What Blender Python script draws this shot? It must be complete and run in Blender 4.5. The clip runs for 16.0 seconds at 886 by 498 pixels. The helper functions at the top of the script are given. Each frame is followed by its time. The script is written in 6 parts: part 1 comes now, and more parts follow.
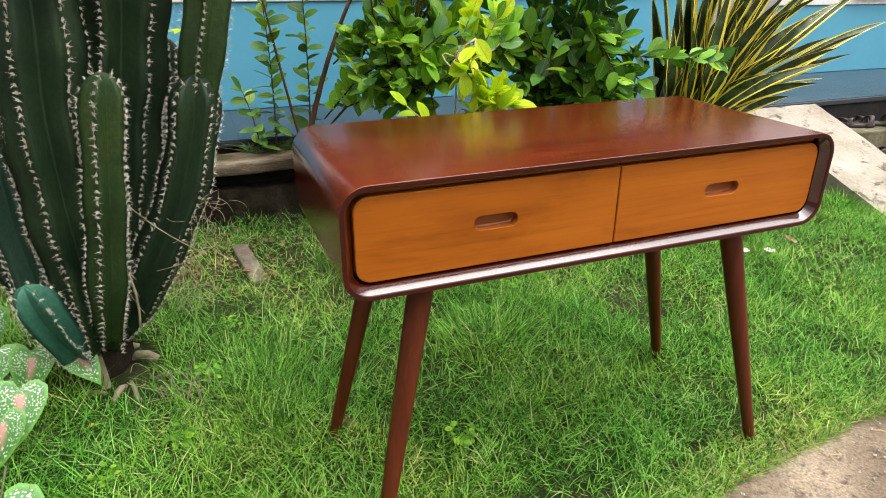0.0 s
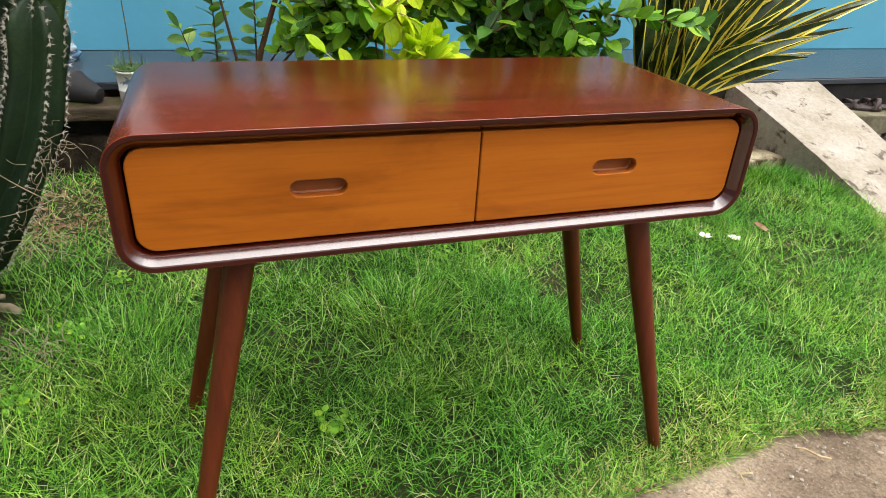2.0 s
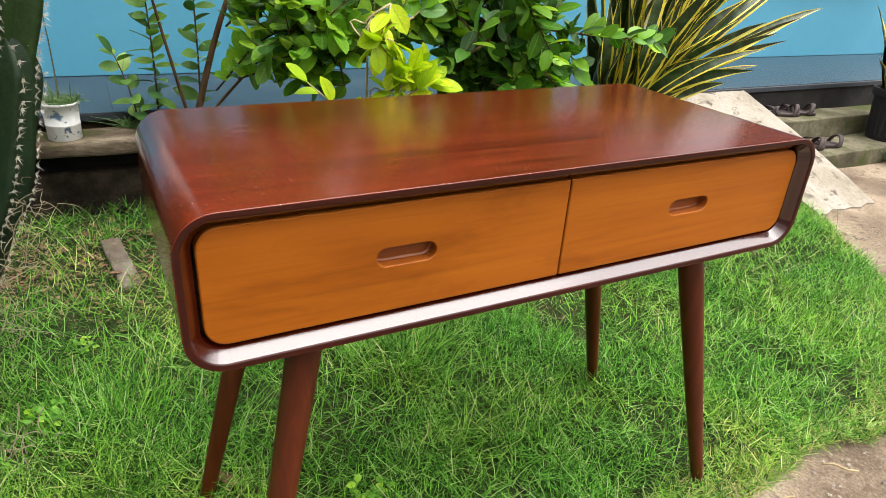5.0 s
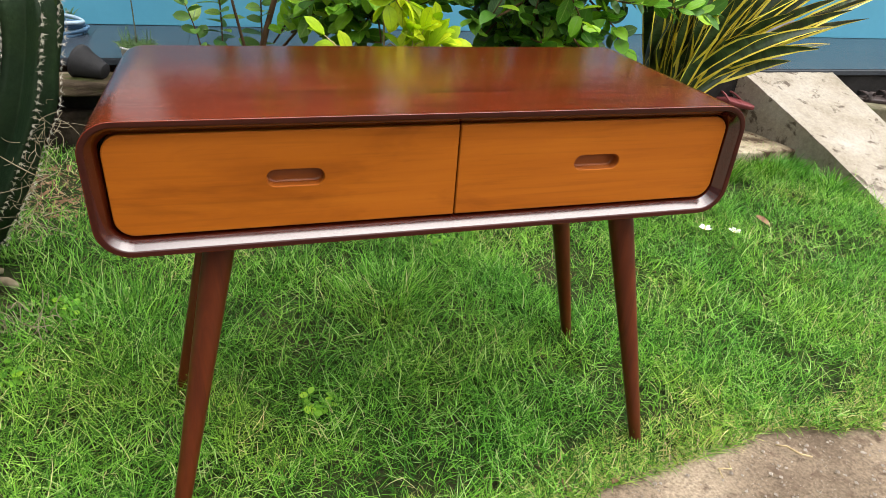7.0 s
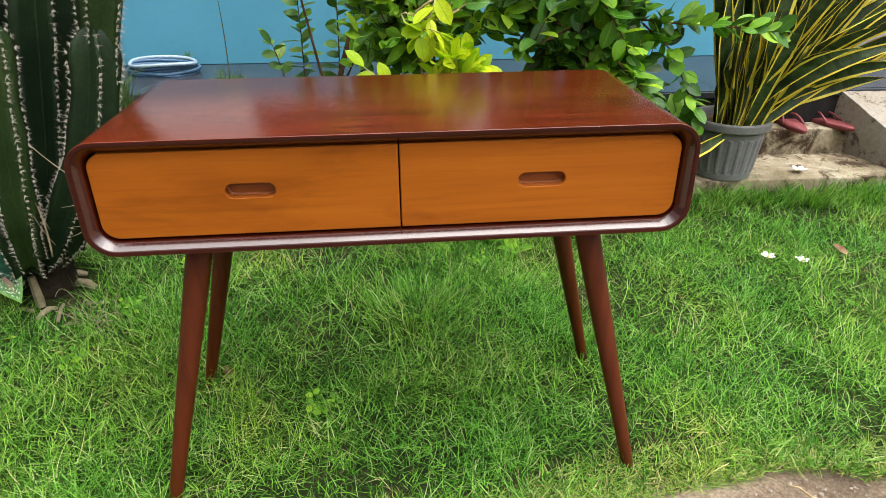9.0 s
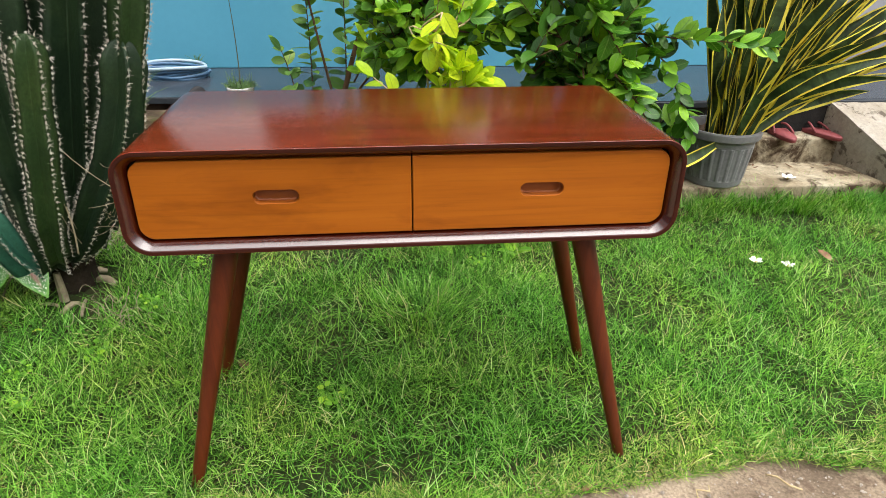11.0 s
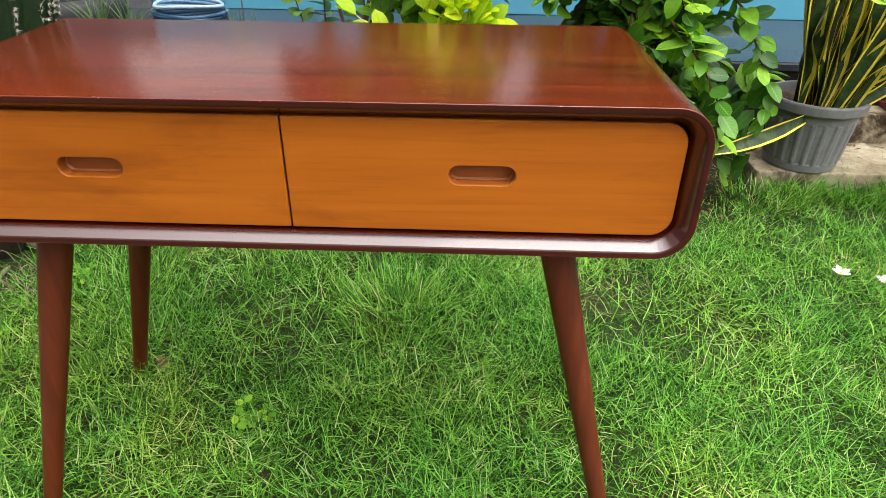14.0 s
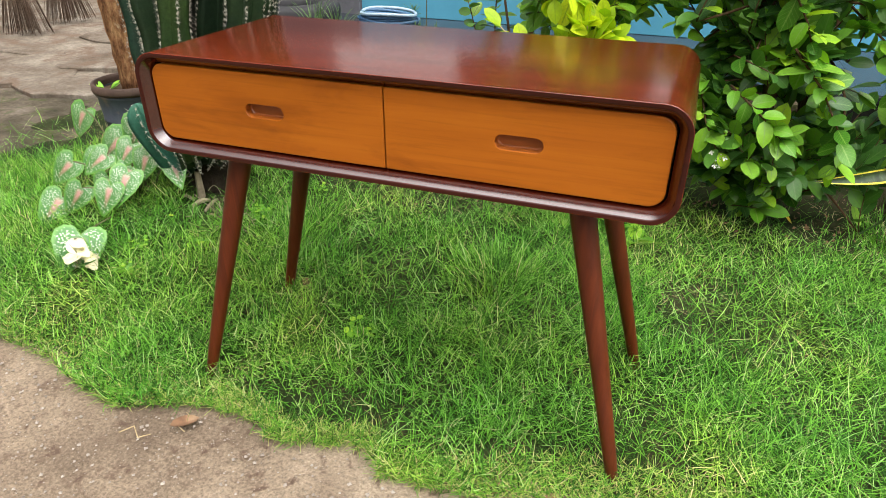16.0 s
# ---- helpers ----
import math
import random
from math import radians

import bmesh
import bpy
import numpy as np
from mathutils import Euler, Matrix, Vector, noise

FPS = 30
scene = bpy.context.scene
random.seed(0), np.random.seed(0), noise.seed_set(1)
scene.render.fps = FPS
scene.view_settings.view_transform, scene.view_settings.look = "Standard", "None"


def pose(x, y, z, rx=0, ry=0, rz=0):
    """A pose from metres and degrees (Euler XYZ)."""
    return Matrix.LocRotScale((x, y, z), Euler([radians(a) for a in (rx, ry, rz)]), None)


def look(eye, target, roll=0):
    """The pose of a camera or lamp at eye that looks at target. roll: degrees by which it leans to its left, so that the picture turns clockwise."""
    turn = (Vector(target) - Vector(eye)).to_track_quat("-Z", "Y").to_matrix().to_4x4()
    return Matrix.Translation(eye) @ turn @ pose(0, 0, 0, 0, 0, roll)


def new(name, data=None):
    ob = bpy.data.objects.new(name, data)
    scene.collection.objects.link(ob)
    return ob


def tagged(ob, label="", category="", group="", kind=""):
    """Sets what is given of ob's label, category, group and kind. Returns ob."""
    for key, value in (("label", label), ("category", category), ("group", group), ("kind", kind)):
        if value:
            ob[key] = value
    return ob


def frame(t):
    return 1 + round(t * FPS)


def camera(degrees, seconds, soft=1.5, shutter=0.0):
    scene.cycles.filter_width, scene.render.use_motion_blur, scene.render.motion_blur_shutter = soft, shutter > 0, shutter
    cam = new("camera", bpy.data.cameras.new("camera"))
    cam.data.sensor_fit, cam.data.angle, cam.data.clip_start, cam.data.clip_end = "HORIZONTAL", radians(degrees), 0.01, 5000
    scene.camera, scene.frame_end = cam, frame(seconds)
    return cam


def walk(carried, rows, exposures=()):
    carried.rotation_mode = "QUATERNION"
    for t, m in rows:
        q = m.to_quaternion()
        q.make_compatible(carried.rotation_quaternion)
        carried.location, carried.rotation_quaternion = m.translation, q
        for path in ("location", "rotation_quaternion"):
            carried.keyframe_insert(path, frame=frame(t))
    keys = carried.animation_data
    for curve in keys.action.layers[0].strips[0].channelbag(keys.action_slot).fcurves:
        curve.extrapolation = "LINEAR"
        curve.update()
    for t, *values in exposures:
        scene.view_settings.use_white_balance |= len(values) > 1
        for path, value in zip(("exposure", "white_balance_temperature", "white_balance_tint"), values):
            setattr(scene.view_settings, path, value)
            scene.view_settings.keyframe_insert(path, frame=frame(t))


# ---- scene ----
cam = camera(68.8, 16.0, soft=0.48)
PATH = [
    (0, (-0.684, -0.895, 1.052), (-0.013, 0.81, 0.248), 0.5),
    (0.5, (-0.652, -0.902, 1.031), (0.096, 0.762, 0.211), 3.0),
    (1, (-0.549, -0.916, 1.024), (0.268, 0.693, 0.161), 4.0),
    (1.5, (-0.447, -0.898, 1.028), (0.25, 0.77, 0.173), 3.8),
    (2, (-0.356, -0.84, 1.01), (0.254, 0.831, 0.095), 3.7),
    (2.5, (-0.302, -0.804, 1.018), (0.31, 0.877, 0.123), 3.3),
    (3, (-0.351, -0.767, 1.01), (0.298, 0.926, 0.166), 4.1),
    (3.5, (-0.494, -0.696, 1.009), (0.224, 0.946, 0.122), 3.4),
    (3.7, (-0.54, -0.664, 1.008), (0.229, 0.964, 0.137), 4.2),
    (5.8, (-0.542, -0.631, 1.021), (0.352, 0.91, 0.113), 4.1),
    (6, (-0.5, -0.67, 1.02), (0.349, 0.87, 0.068), 4.1),
    (6.5, (-0.373, -0.752, 1.026), (0.319, 0.83, 0.018), 4.7),
    (7, (-0.304, -0.853, 1.033), (0.261, 0.8, 0.06), 4.8),
    (7.5, (-0.281, -0.967, 1.034), (0.276, 0.735, 0.143), 4.9),
    (8, (-0.23, -1.072, 1.052), (0.206, 0.646, 0.124), 3.2),
    (8.5, (-0.114, -1.032, 1.061), (0.162, 0.717, 0.13), 2.0),
    (9, (-0.025, -0.982, 1.053), (0.147, 0.79, 0.14), 0.1),
    (9.2, (-0.006, -0.973, 1.058), (0.114, 0.798, 0.135), -0.6),
    (11.3, (-0.08, -1.12, 1.11), (0.137, 0.653, 0.204), 1.7),
    (11.5, (-0.1, -1.174, 1.114), (0.177, 0.64, 0.319), 2.0),
    (12, (-0.09, -1.193, 1.034), (0.244, 0.561, 0.134), 2.9),
    (12.5, (0.005, -1.116, 1.033), (0.134, 0.669, 0.141), 0.1),
    (13, (0.141, -1.028, 1.058), (0.067, 0.749, 0.144), 0.5),
    (13.5, (0.194, -0.833, 1.004), (0.13, 0.902, 0.011), 0.4),
    (14, (0.214, -0.701, 0.984), (0.154, 1.017, -0.038), 0.8),
    (14.5, (0.299, -0.673, 1.014), (0.025, 1.059, 0.052), 2.3),
    (15, (0.381, -0.685, 1.018), (-0.149, 0.965, 0.02), 1.1),
    (15.5, (0.416, -0.771, 1.018), (-0.136, 0.9, 0.068), 0.7),
    (16, (0.456, -0.957, 1.029), (-0.138, 0.679, 0.043), 0.5),
]
walk(cam, [(t, look(eye, target, roll)) for t, eye, target, roll in PATH],
     exposures=[(0, 0.08), (0.5, 0.15), (1.0, 0.02), (1.5, 0.0), (3, 0.02), (3.5, 0.1), (6, 0.08), (7, 0.0), (8.5, -0.08), (9, -0.04), (11.5, 0.04), (12.5, -0.08), (13.2, 0.0), (14, 0.16), (15, 0.2), (15.5, 0.08), (16, 0.12)])

# ---- world and light ----
world = bpy.data.worlds.new("world")
scene.world = world
world.use_nodes = True
wn, wl = world.node_tree.nodes, world.node_tree.links
wn.clear()
w_out = wn.new("ShaderNodeOutputWorld")
w_bg = wn.new("ShaderNodeBackground")
w_sky = wn.new("ShaderNodeTexSky")
w_sky.sky_type = "NISHITA"
w_sky.sun_disc = False
w_sky.sun_elevation = radians(70)
w_sky.sun_rotation = radians(130)
w_sky.air_density = 1.0
w_sky.dust_density = 6.0
w_sky.ozone_density = 1.0
w_bg.inputs["Strength"].default_value = 0.15
w_hue = wn.new("ShaderNodeHueSaturation")
w_hue.inputs["Saturation"].default_value = 0.5
w_hue.inputs["Value"].default_value = 1.0
wl.new(w_sky.outputs[0], w_hue.inputs["Color"])
# thin bright cloud over most of the sky
w_tc = wn.new("ShaderNodeTexCoord")
w_cl = wn.new("ShaderNodeTexNoise")
w_cl.inputs["Scale"].default_value = 1.1
w_cl.inputs["Detail"].default_value = 5.0
wl.new(w_tc.outputs["Generated"], w_cl.inputs["Vector"])
w_rp = wn.new("ShaderNodeValToRGB")
w_rp.color_ramp.elements[0].position, w_rp.color_ramp.elements[0].color = 0.3, (0.65, 0.65, 0.65, 1)
w_rp.color_ramp.elements[1].position, w_rp.color_ramp.elements[1].color = 0.65, (0.95, 0.95, 0.95, 1)
wl.new(w_cl.outputs["Fac"], w_rp.inputs["Fac"])
w_mx = wn.new("ShaderNodeMixRGB")
wl.new(w_rp.outputs["Color"], w_mx.inputs["Fac"])
wl.new(w_hue.outputs[0], w_mx.inputs["Color1"])
# brighter cloud towards the veiled sun
w_dot = wn.new("ShaderNodeVectorMath")
w_dot.operation = "DOT_PRODUCT"
w_dot.inputs[1].default_value = Vector((0.82, -0.68, 2.9)).normalized()
wl.new(w_tc.outputs["Generated"], w_dot.inputs[0])
w_gr = wn.new("ShaderNodeMapRange")
w_gr.interpolation_type = "SMOOTHSTEP"
w_gr.inputs["From Min"].default_value, w_gr.inputs["From Max"].default_value = 0.47, 1.0
w_gr.inputs["To Min"].default_value, w_gr.inputs["To Max"].default_value = 4.6, 58.0
wl.new(w_dot.outputs["Value"], w_gr.inputs["Value"])
w_wh = wn.new("ShaderNodeMixRGB")
w_wh.blend_type = "MULTIPLY"
w_wh.inputs["Fac"].default_value = 1.0
w_wh.inputs["Color1"].default_value = (1.0, 0.965, 0.96, 1)
wl.new(w_gr.outputs[0], w_wh.inputs["Color2"])
wl.new(w_wh.outputs[0], w_mx.inputs["Color2"])
wl.new(w_mx.outputs[0], w_bg.inputs["Color"])
wl.new(w_bg.outputs[0], w_out.inputs["Surface"])

sun_data = bpy.data.lights.new("sun", "SUN")
sun_data.energy = 1.1
sun_data.angle = radians(40)
sun_data.color = (1.0, 0.96, 0.9)
sun = new("sun", sun_data)
sun.matrix_world = look((0.82, -0.68, 2.9), (0, 0, 0))

# ---- materials ----


def base_mat(name, rough=0.6, metal=0.0, spec=0.5):
    m = bpy.data.materials.new(name)
    m.use_nodes = True
    nt = m.node_tree
    b = nt.nodes["Principled BSDF"]
    b.inputs["Roughness"].default_value = rough
    b.inputs["Metallic"].default_value = metal
    b.inputs["Specular IOR Level"].default_value = spec
    return m, nt, b


def coords(nt, scale=(1, 1, 1), rot=(0, 0, 0), kind="Object"):
    tc = nt.nodes.new("ShaderNodeTexCoord")
    mp = nt.nodes.new("ShaderNodeMapping")
    mp.inputs["Scale"].default_value = scale
    mp.inputs["Rotation"].default_value = rot
    nt.links.new(tc.outputs[kind], mp.inputs["Vector"])
    return mp.outputs[0]


def noise_tex(nt, vec, scale, detail=6.0, rough=0.6, dist=0.0):
    n = nt.nodes.new("ShaderNodeTexNoise")
    n.inputs["Scale"].default_value = scale
    n.inputs["Detail"].default_value = detail
    n.inputs["Roughness"].default_value = rough
    n.inputs["Distortion"].default_value = dist
    nt.links.new(vec, n.inputs["Vector"])
    return n.outputs["Fac"]


def ramp(nt, fac, stops):
    r = nt.nodes.new("ShaderNodeValToRGB")
    el = r.color_ramp.elements
    el[0].position, el[0].color = stops[0][0], (*stops[0][1], 1)
    el[1].position, el[1].color = stops[-1][0], (*stops[-1][1], 1)
    for p, c in stops[1:-1]:
        e = el.new(p)
        e.color = (*c, 1)
    nt.links.new(fac, r.inputs["Fac"])
    return r.outputs["Color"]


def mix(nt, a, b, fac, mode="MIX"):
    m = nt.nodes.new("ShaderNodeMix")
    m.data_type, m.blend_type = "RGBA", mode
    for sock, v in ((m.inputs["A"], a), (m.inputs["B"], b), (m.inputs["Factor"], fac)):
        for s in ([x for x in m.inputs if x.name == sock.name and x.type == ("VALUE" if sock.name == "Factor" else "RGBA")][:1]):
            if isinstance(v, (int, float)):
                s.default_value = v
            elif isinstance(v, tuple):
                s.default_value = (*v, 1)
            else:
                nt.links.new(v, s)
    return [o for o in m.outputs if o.type == "RGBA"][0]


def bump(nt, b, fac, strength=0.3, dist=0.002):
    n = nt.nodes.new("ShaderNodeBump")
    n.inputs["Strength"].default_value = strength
    n.inputs["Distance"].default_value = dist
    nt.links.new(fac, n.inputs["Height"])
    nt.links.new(n.outputs[0], b.inputs["Normal"])


def noisy(name, stops, scale=8.0, rough=0.7, bscale=60.0, bstr=0.3, bdist=0.003, spots=None, stretch=(1, 1, 1), spec=0.4, metal=0.0, sspots=3.0, grit=0.2):
    """A surface whose colour runs over stops with large noise, mottled by a finer one, with relief."""
    m, nt, b = base_mat(name, rough, metal, spec)
    v = coords(nt, stretch)
    big = noise_tex(nt, v, scale)
    col = ramp(nt, big, stops)
    fine = noise_tex(nt, v, bscale, 8.0, 0.7)
    shade = ramp(nt, fine, [(0.3, (1 - grit,) * 3), (0.7, (1 + 0.9 * grit,) * 3)])
    col = mix(nt, col, shade, 1.0, "MULTIPLY")
    if spots:
        sp = noise_tex(nt, v, sspots, 8.0, 0.65, 0.4)
        msk = ramp(nt, sp, [(spots[1], (0, 0, 0)), (spots[2], (1, 1, 1))])
        col = mix(nt, col, spots[0], msk)
    nt.links.new(col, b.inputs["Base Color"])
    bump(nt, b, fine, bstr, bdist)
    return m


def wood(name, dark, mid, light, rough, coat=0.0, along="x", grain=1.0, speck=False, stain=0.0, ridges=False):
    m, nt, b = base_mat(name, rough, 0, 0.5)
    st = {"x": (1.2, 26, 26), "z": (26, 26, 1.2)}[along]
    v = coords(nt, tuple(s * grain for s in st))
    g = noise_tex(nt, v, 1.6, 7.0, 0.62, 0.9)
    v2 = coords(nt, (0.8, 6, 6) if along == "x" else (6, 6, 0.8))
    g2 = noise_tex(nt, v2, 1.0, 3.0, 0.5, 1.4)
    col = ramp(nt, g, [(0.28, dark), (0.5, mid), (0.72, light)])
    sh = ramp(nt, g2, [(0.3, (0.9, 0.87, 0.85)), (0.7, (1.07, 1.06, 1.05))])
    col = mix(nt, col, sh, 1.0, "MULTIPLY")
    if stain:
        v5 = coords(nt, (2.6, 9, 13))
        sm_ = noise_tex(nt, v5, 1.0, 5.0, 0.65, 0.7)
        lo = 1.0 - stain
        col = mix(nt, col, ramp(nt, sm_, [(0.30, (lo, lo * 0.93, lo * 0.85)), (0.46, (1, 1, 1))]), 1.0, "MULTIPLY")
    v3 = coords(nt, (6, 160, 160) if along == "x" else (160, 160, 6))
    pore = noise_tex(nt, v3, 1.0, 2.0, 0.5)
    pm = ramp(nt, pore, [(0.34, (0.5, 0.45, 0.42)), (0.47, (1, 1, 1))])
    col = mix(nt, col, pm, 0.8 if speck else 0.18, "MULTIPLY")
    if speck:
        v4 = coords(nt)
        vo = nt.nodes.new("ShaderNodeTexVoronoi")
        vo.inputs["Scale"].default_value = 170
        nt.links.new(v4, vo.inputs["Vector"])
        sm = ramp(nt, vo.outputs["Distance"], [(0.06, (1, 1, 1)), (0.1, (0, 0, 0))])
        pick = ramp(nt, vo.outputs["Color"], [(0.42, (0, 0, 0)), (0.47, (1, 1, 1))])
        msk = mix(nt, sm, pick, 1.0, "MULTIPLY")
        col = mix(nt, col, (0.55, 0.40, 0.28), msk)
    nt.links.new(col, b.inputs["Base Color"])
    b.inputs["Coat Weight"].default_value = coat
    b.inputs["Coat Roughness"].default_value = 0.1
    rr = ramp(nt, g2, [(0.3, (rough * 0.8,) * 3), (0.7, (min(1, rough * 1.25),) * 3)])
    nt.links.new(rr, b.inputs["Roughness"])
    bump(nt, b, g, 0.06, 0.001)
    if ridges:
        # fine ridges along the grain under the varnish
        v6 = coords(nt, (5, 800, 800) if along == "x" else (800, 800, 5))
        fine = noise_tex(nt, v6, 1.0, 3.0, 0.6)
        cb_ = nt.nodes.new("ShaderNodeBump")
        cb_.inputs["Strength"].default_value = 0.42
        cb_.inputs["Distance"].default_value = 0.0003
        nt.links.new(fine, cb_.inputs["Height"])
        nt.links.new(cb_.outputs[0], b.inputs["Coat Normal"])
    return m


def leaf_mat(name, stops, rough=0.38, vein=None, trans=0.25, spec=0.5, patch=None):
    """A leaf: colour varied from leaf to leaf, a paler midrib along its length, a little light through it."""
    m, nt, b = base_mat(name, rough, 0, spec)
    oi = nt.nodes.new("ShaderNodeObjectInfo")
    ge = nt.nodes.new("ShaderNodeNewGeometry")
    ad = nt.nodes.new("ShaderNodeMath")
    ad.operation = "ADD"
    nt.links.new(oi.outputs["Random"], ad.inputs[0])
    nt.links.new(ge.outputs["Random Per Island"], ad.inputs[1])
    fr = nt.nodes.new("ShaderNodeMath")
    fr.operation = "FRACT"
    nt.links.new(ad.outputs[0], fr.inputs[0])
    col = ramp(nt, fr.outputs[0], stops)
    v = coords(nt)
    n = noise_tex(nt, v, 45.0, 4.0)
    sh = ramp(nt, n, [(0.3, (0.82, 0.82, 0.82)), (0.7, (1.16, 1.16, 1.16))])
    col = mix(nt, col, sh, 1.0, "MULTIPLY")
    if patch:
        pn = noise_tex(nt, v, 2.6, 3.0, 0.55, 0.3)
        col = mix(nt, col, ramp(nt, pn, patch), 1.0, "MULTIPLY")
    if vein:
        uv = nt.nodes.new("ShaderNodeUVMap")
        sx = nt.nodes.new("ShaderNodeSeparateXYZ")
        nt.links.new(uv.outputs[0], sx.inputs[0])
        ab = nt.nodes.new("ShaderNodeMath")
        ab.operation = "ABSOLUTE"
        nt.links.new(sx.outputs["X"], ab.inputs[0])
        w = nt.nodes.new("ShaderNodeTexWave")
        w.inputs["Scale"].default_value = 2.2
        w.bands_direction = "Y"
        cb = nt.nodes.new("ShaderNodeCombineXYZ")
        ma = nt.nodes.new("ShaderNodeMath")
        ma.operation = "MULTIPLY_ADD"
        ma.inputs[1].default_value = -0.28
        nt.links.new(ab.outputs[0], ma.inputs[0])
        nt.links.new(sx.outputs["Y"], ma.inputs[2])
        nt.links.new(ma.outputs[0], cb.inputs["Y"])
        nt.links.new(cb.outputs[0], w.inputs["Vector"])
        ribs = ramp(nt, w.outputs["Fac"], [(0.9, (0, 0, 0)), (0.99, (0.35, 0.35, 0.35))])
        mid = ramp(nt, ab.outputs[0], [(0.04, (0.7, 0.7, 0.7)), (0.12, (0, 0, 0))])
        msk = mix(nt, ribs, mid, 1.0, "ADD")
        col = mix(nt, col, vein, msk)
    nt.links.new(col, b.inputs["Base Color"])
    tr = nt.nodes.new("ShaderNodeBsdfTranslucent")
    bright = mix(nt, col, (1.25, 1.3, 0.55), 1.0, "MULTIPLY")
    nt.links.new(bright, tr.inputs["Color"])
    ms = nt.nodes.new("ShaderNodeMixShader")
    ms.inputs[0].default_value = trans
    nt.links.new(b.outputs[0], ms.inputs[1])
    nt.links.new(tr.outputs[0], ms.inputs[2])
    nt.links.new(ms.outputs[0], nt.nodes["Material Output"].inputs["Surface"])
    bump(nt, b, n, 0.25, 0.002)
    return m


M_BODY = wood("mahogany_varnish", (0.058, 0.0078, 0.0026), (0.090, 0.0124, 0.0038), (0.122, 0.0190, 0.0056), 0.3, 1.0, speck=True, stain=0.3, ridges=True)
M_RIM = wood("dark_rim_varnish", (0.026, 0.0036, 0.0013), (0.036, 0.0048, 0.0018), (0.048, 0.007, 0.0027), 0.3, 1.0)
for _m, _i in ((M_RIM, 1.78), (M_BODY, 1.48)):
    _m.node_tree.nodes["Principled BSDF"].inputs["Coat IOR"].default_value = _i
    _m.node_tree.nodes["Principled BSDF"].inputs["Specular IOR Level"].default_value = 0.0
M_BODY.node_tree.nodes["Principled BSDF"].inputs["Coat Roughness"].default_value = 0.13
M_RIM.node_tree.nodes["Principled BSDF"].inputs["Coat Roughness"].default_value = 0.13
M_LEG = wood("mahogany_leg", (0.050, 0.0090, 0.0024), (0.072, 0.0138, 0.0034), (0.096, 0.0196, 0.0046), 0.42, 0.05, along="z")
M_DRAWER = wood("honey_teak", (0.265, 0.072, 0.0036), (0.305, 0.087, 0.0043), (0.34, 0.104, 0.0056), 0.45, 0.03, grain=0.7, stain=0.25)
# darker, redder copy of the drawer wood: shade inside the slot as colour
M_SLOT = wood("shaded_slot", (0.19, 0.046, 0.0034), (0.23, 0.058, 0.004), (0.27, 0.072, 0.005), 0.5, 0.0)
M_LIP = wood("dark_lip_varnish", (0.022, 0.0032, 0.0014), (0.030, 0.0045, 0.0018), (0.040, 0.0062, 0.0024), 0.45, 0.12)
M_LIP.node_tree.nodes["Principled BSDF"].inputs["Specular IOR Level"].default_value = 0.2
M_DRAWER.node_tree.nodes["Principled BSDF"].inputs["Specular IOR Level"].default_value = 0.2
M_LEG.node_tree.nodes["Principled BSDF"].inputs["Specular IOR Level"].default_value = 0.25
M_DARK = noisy("dark_gap", [(0.3, (0.012, 0.006, 0.004)), (0.7, (0.02, 0.01, 0.007))], rough=0.8)

M_DIRT = noisy("packed_dirt", [(0.3, (0.104, 0.078, 0.054)), (0.5, (0.19, 0.146, 0.102)), (0.66, (0.30, 0.241, 0.172))], 2.6, 0.95, 140, 0.9, 0.008,
               ((0.0946, 0.0645, 0.04558), 0.55, 0.68), sspots=26.0, spec=0.1, grit=0.5)
M_TURF = noisy("turf_soil", [(0.3, (0.010, 0.018, 0.005)), (0.5, (0.020, 0.028, 0.009)), (0.72, (0.05, 0.040, 0.022))], 6.0, 1.0, 120, 0.8, 0.006, spec=0.1)
M_SOIL = noisy("dark_soil", [(0.3, (0.042, 0.028, 0.019)), (0.7, (0.10, 0.069, 0.047))], 14, 1.0, 90, 0.9, 0.01, spec=0.1)
M_RAMP = noisy("ramp_cement", [(0.3, (0.1901, 0.1637, 0.1214)), (0.5, (0.264, 0.2376, 0.1901)), (0.7, (0.3168, 0.2957, 0.2534))], 4.0, 0.9, 55, 0.6, 0.005,
               ((0.0858, 0.0693, 0.0528), 0.57, 0.64), sspots=11.0, spec=0.2)
M_TILE = noisy("grey_tile", [(0.3, (0.024, 0.032, 0.042)), (0.7, (0.036, 0.046, 0.058))], 3.0, 0.26, 40, 0.1, 0.001, ((0.05386, 0.06019, 0.06653), 0.55, 0.7), sspots=4.0)
M_GROUT = noisy("grout", [(0.3, (0.02, 0.026, 0.034)), (0.7, (0.03, 0.038, 0.047))], 9, 0.7)
M_BLUE = noisy("sky_blue_paint", [(0.3, (0.06804, 0.2722, 0.3888)), (0.7, (0.08424, 0.3046, 0.4277))], 1.6, 0.62, 30, 0.05, 0.002, ((0.07776, 0.261, 0.36), 0.6, 0.85), sspots=2.0, spec=0.3, grit=0.03)
M_PALE = noisy("pale_wall_paint", [(0.3, (0.558, 0.567, 0.612)), (0.7, (0.648, 0.657, 0.702))], 1.5, 0.7, 30, 0.05, 0.002, spec=0.3, grit=0.03)
M_GREYWALL = noisy("grey_white_plaster", [(0.3, (0.235, 0.24, 0.26)), (0.7, (0.28, 0.285, 0.305))], 1.8, 0.75, 35, 0.05, 0.002, ((0.2, 0.2, 0.205), 0.6, 0.8), sspots=2.2, spec=0.2, grit=0.04)
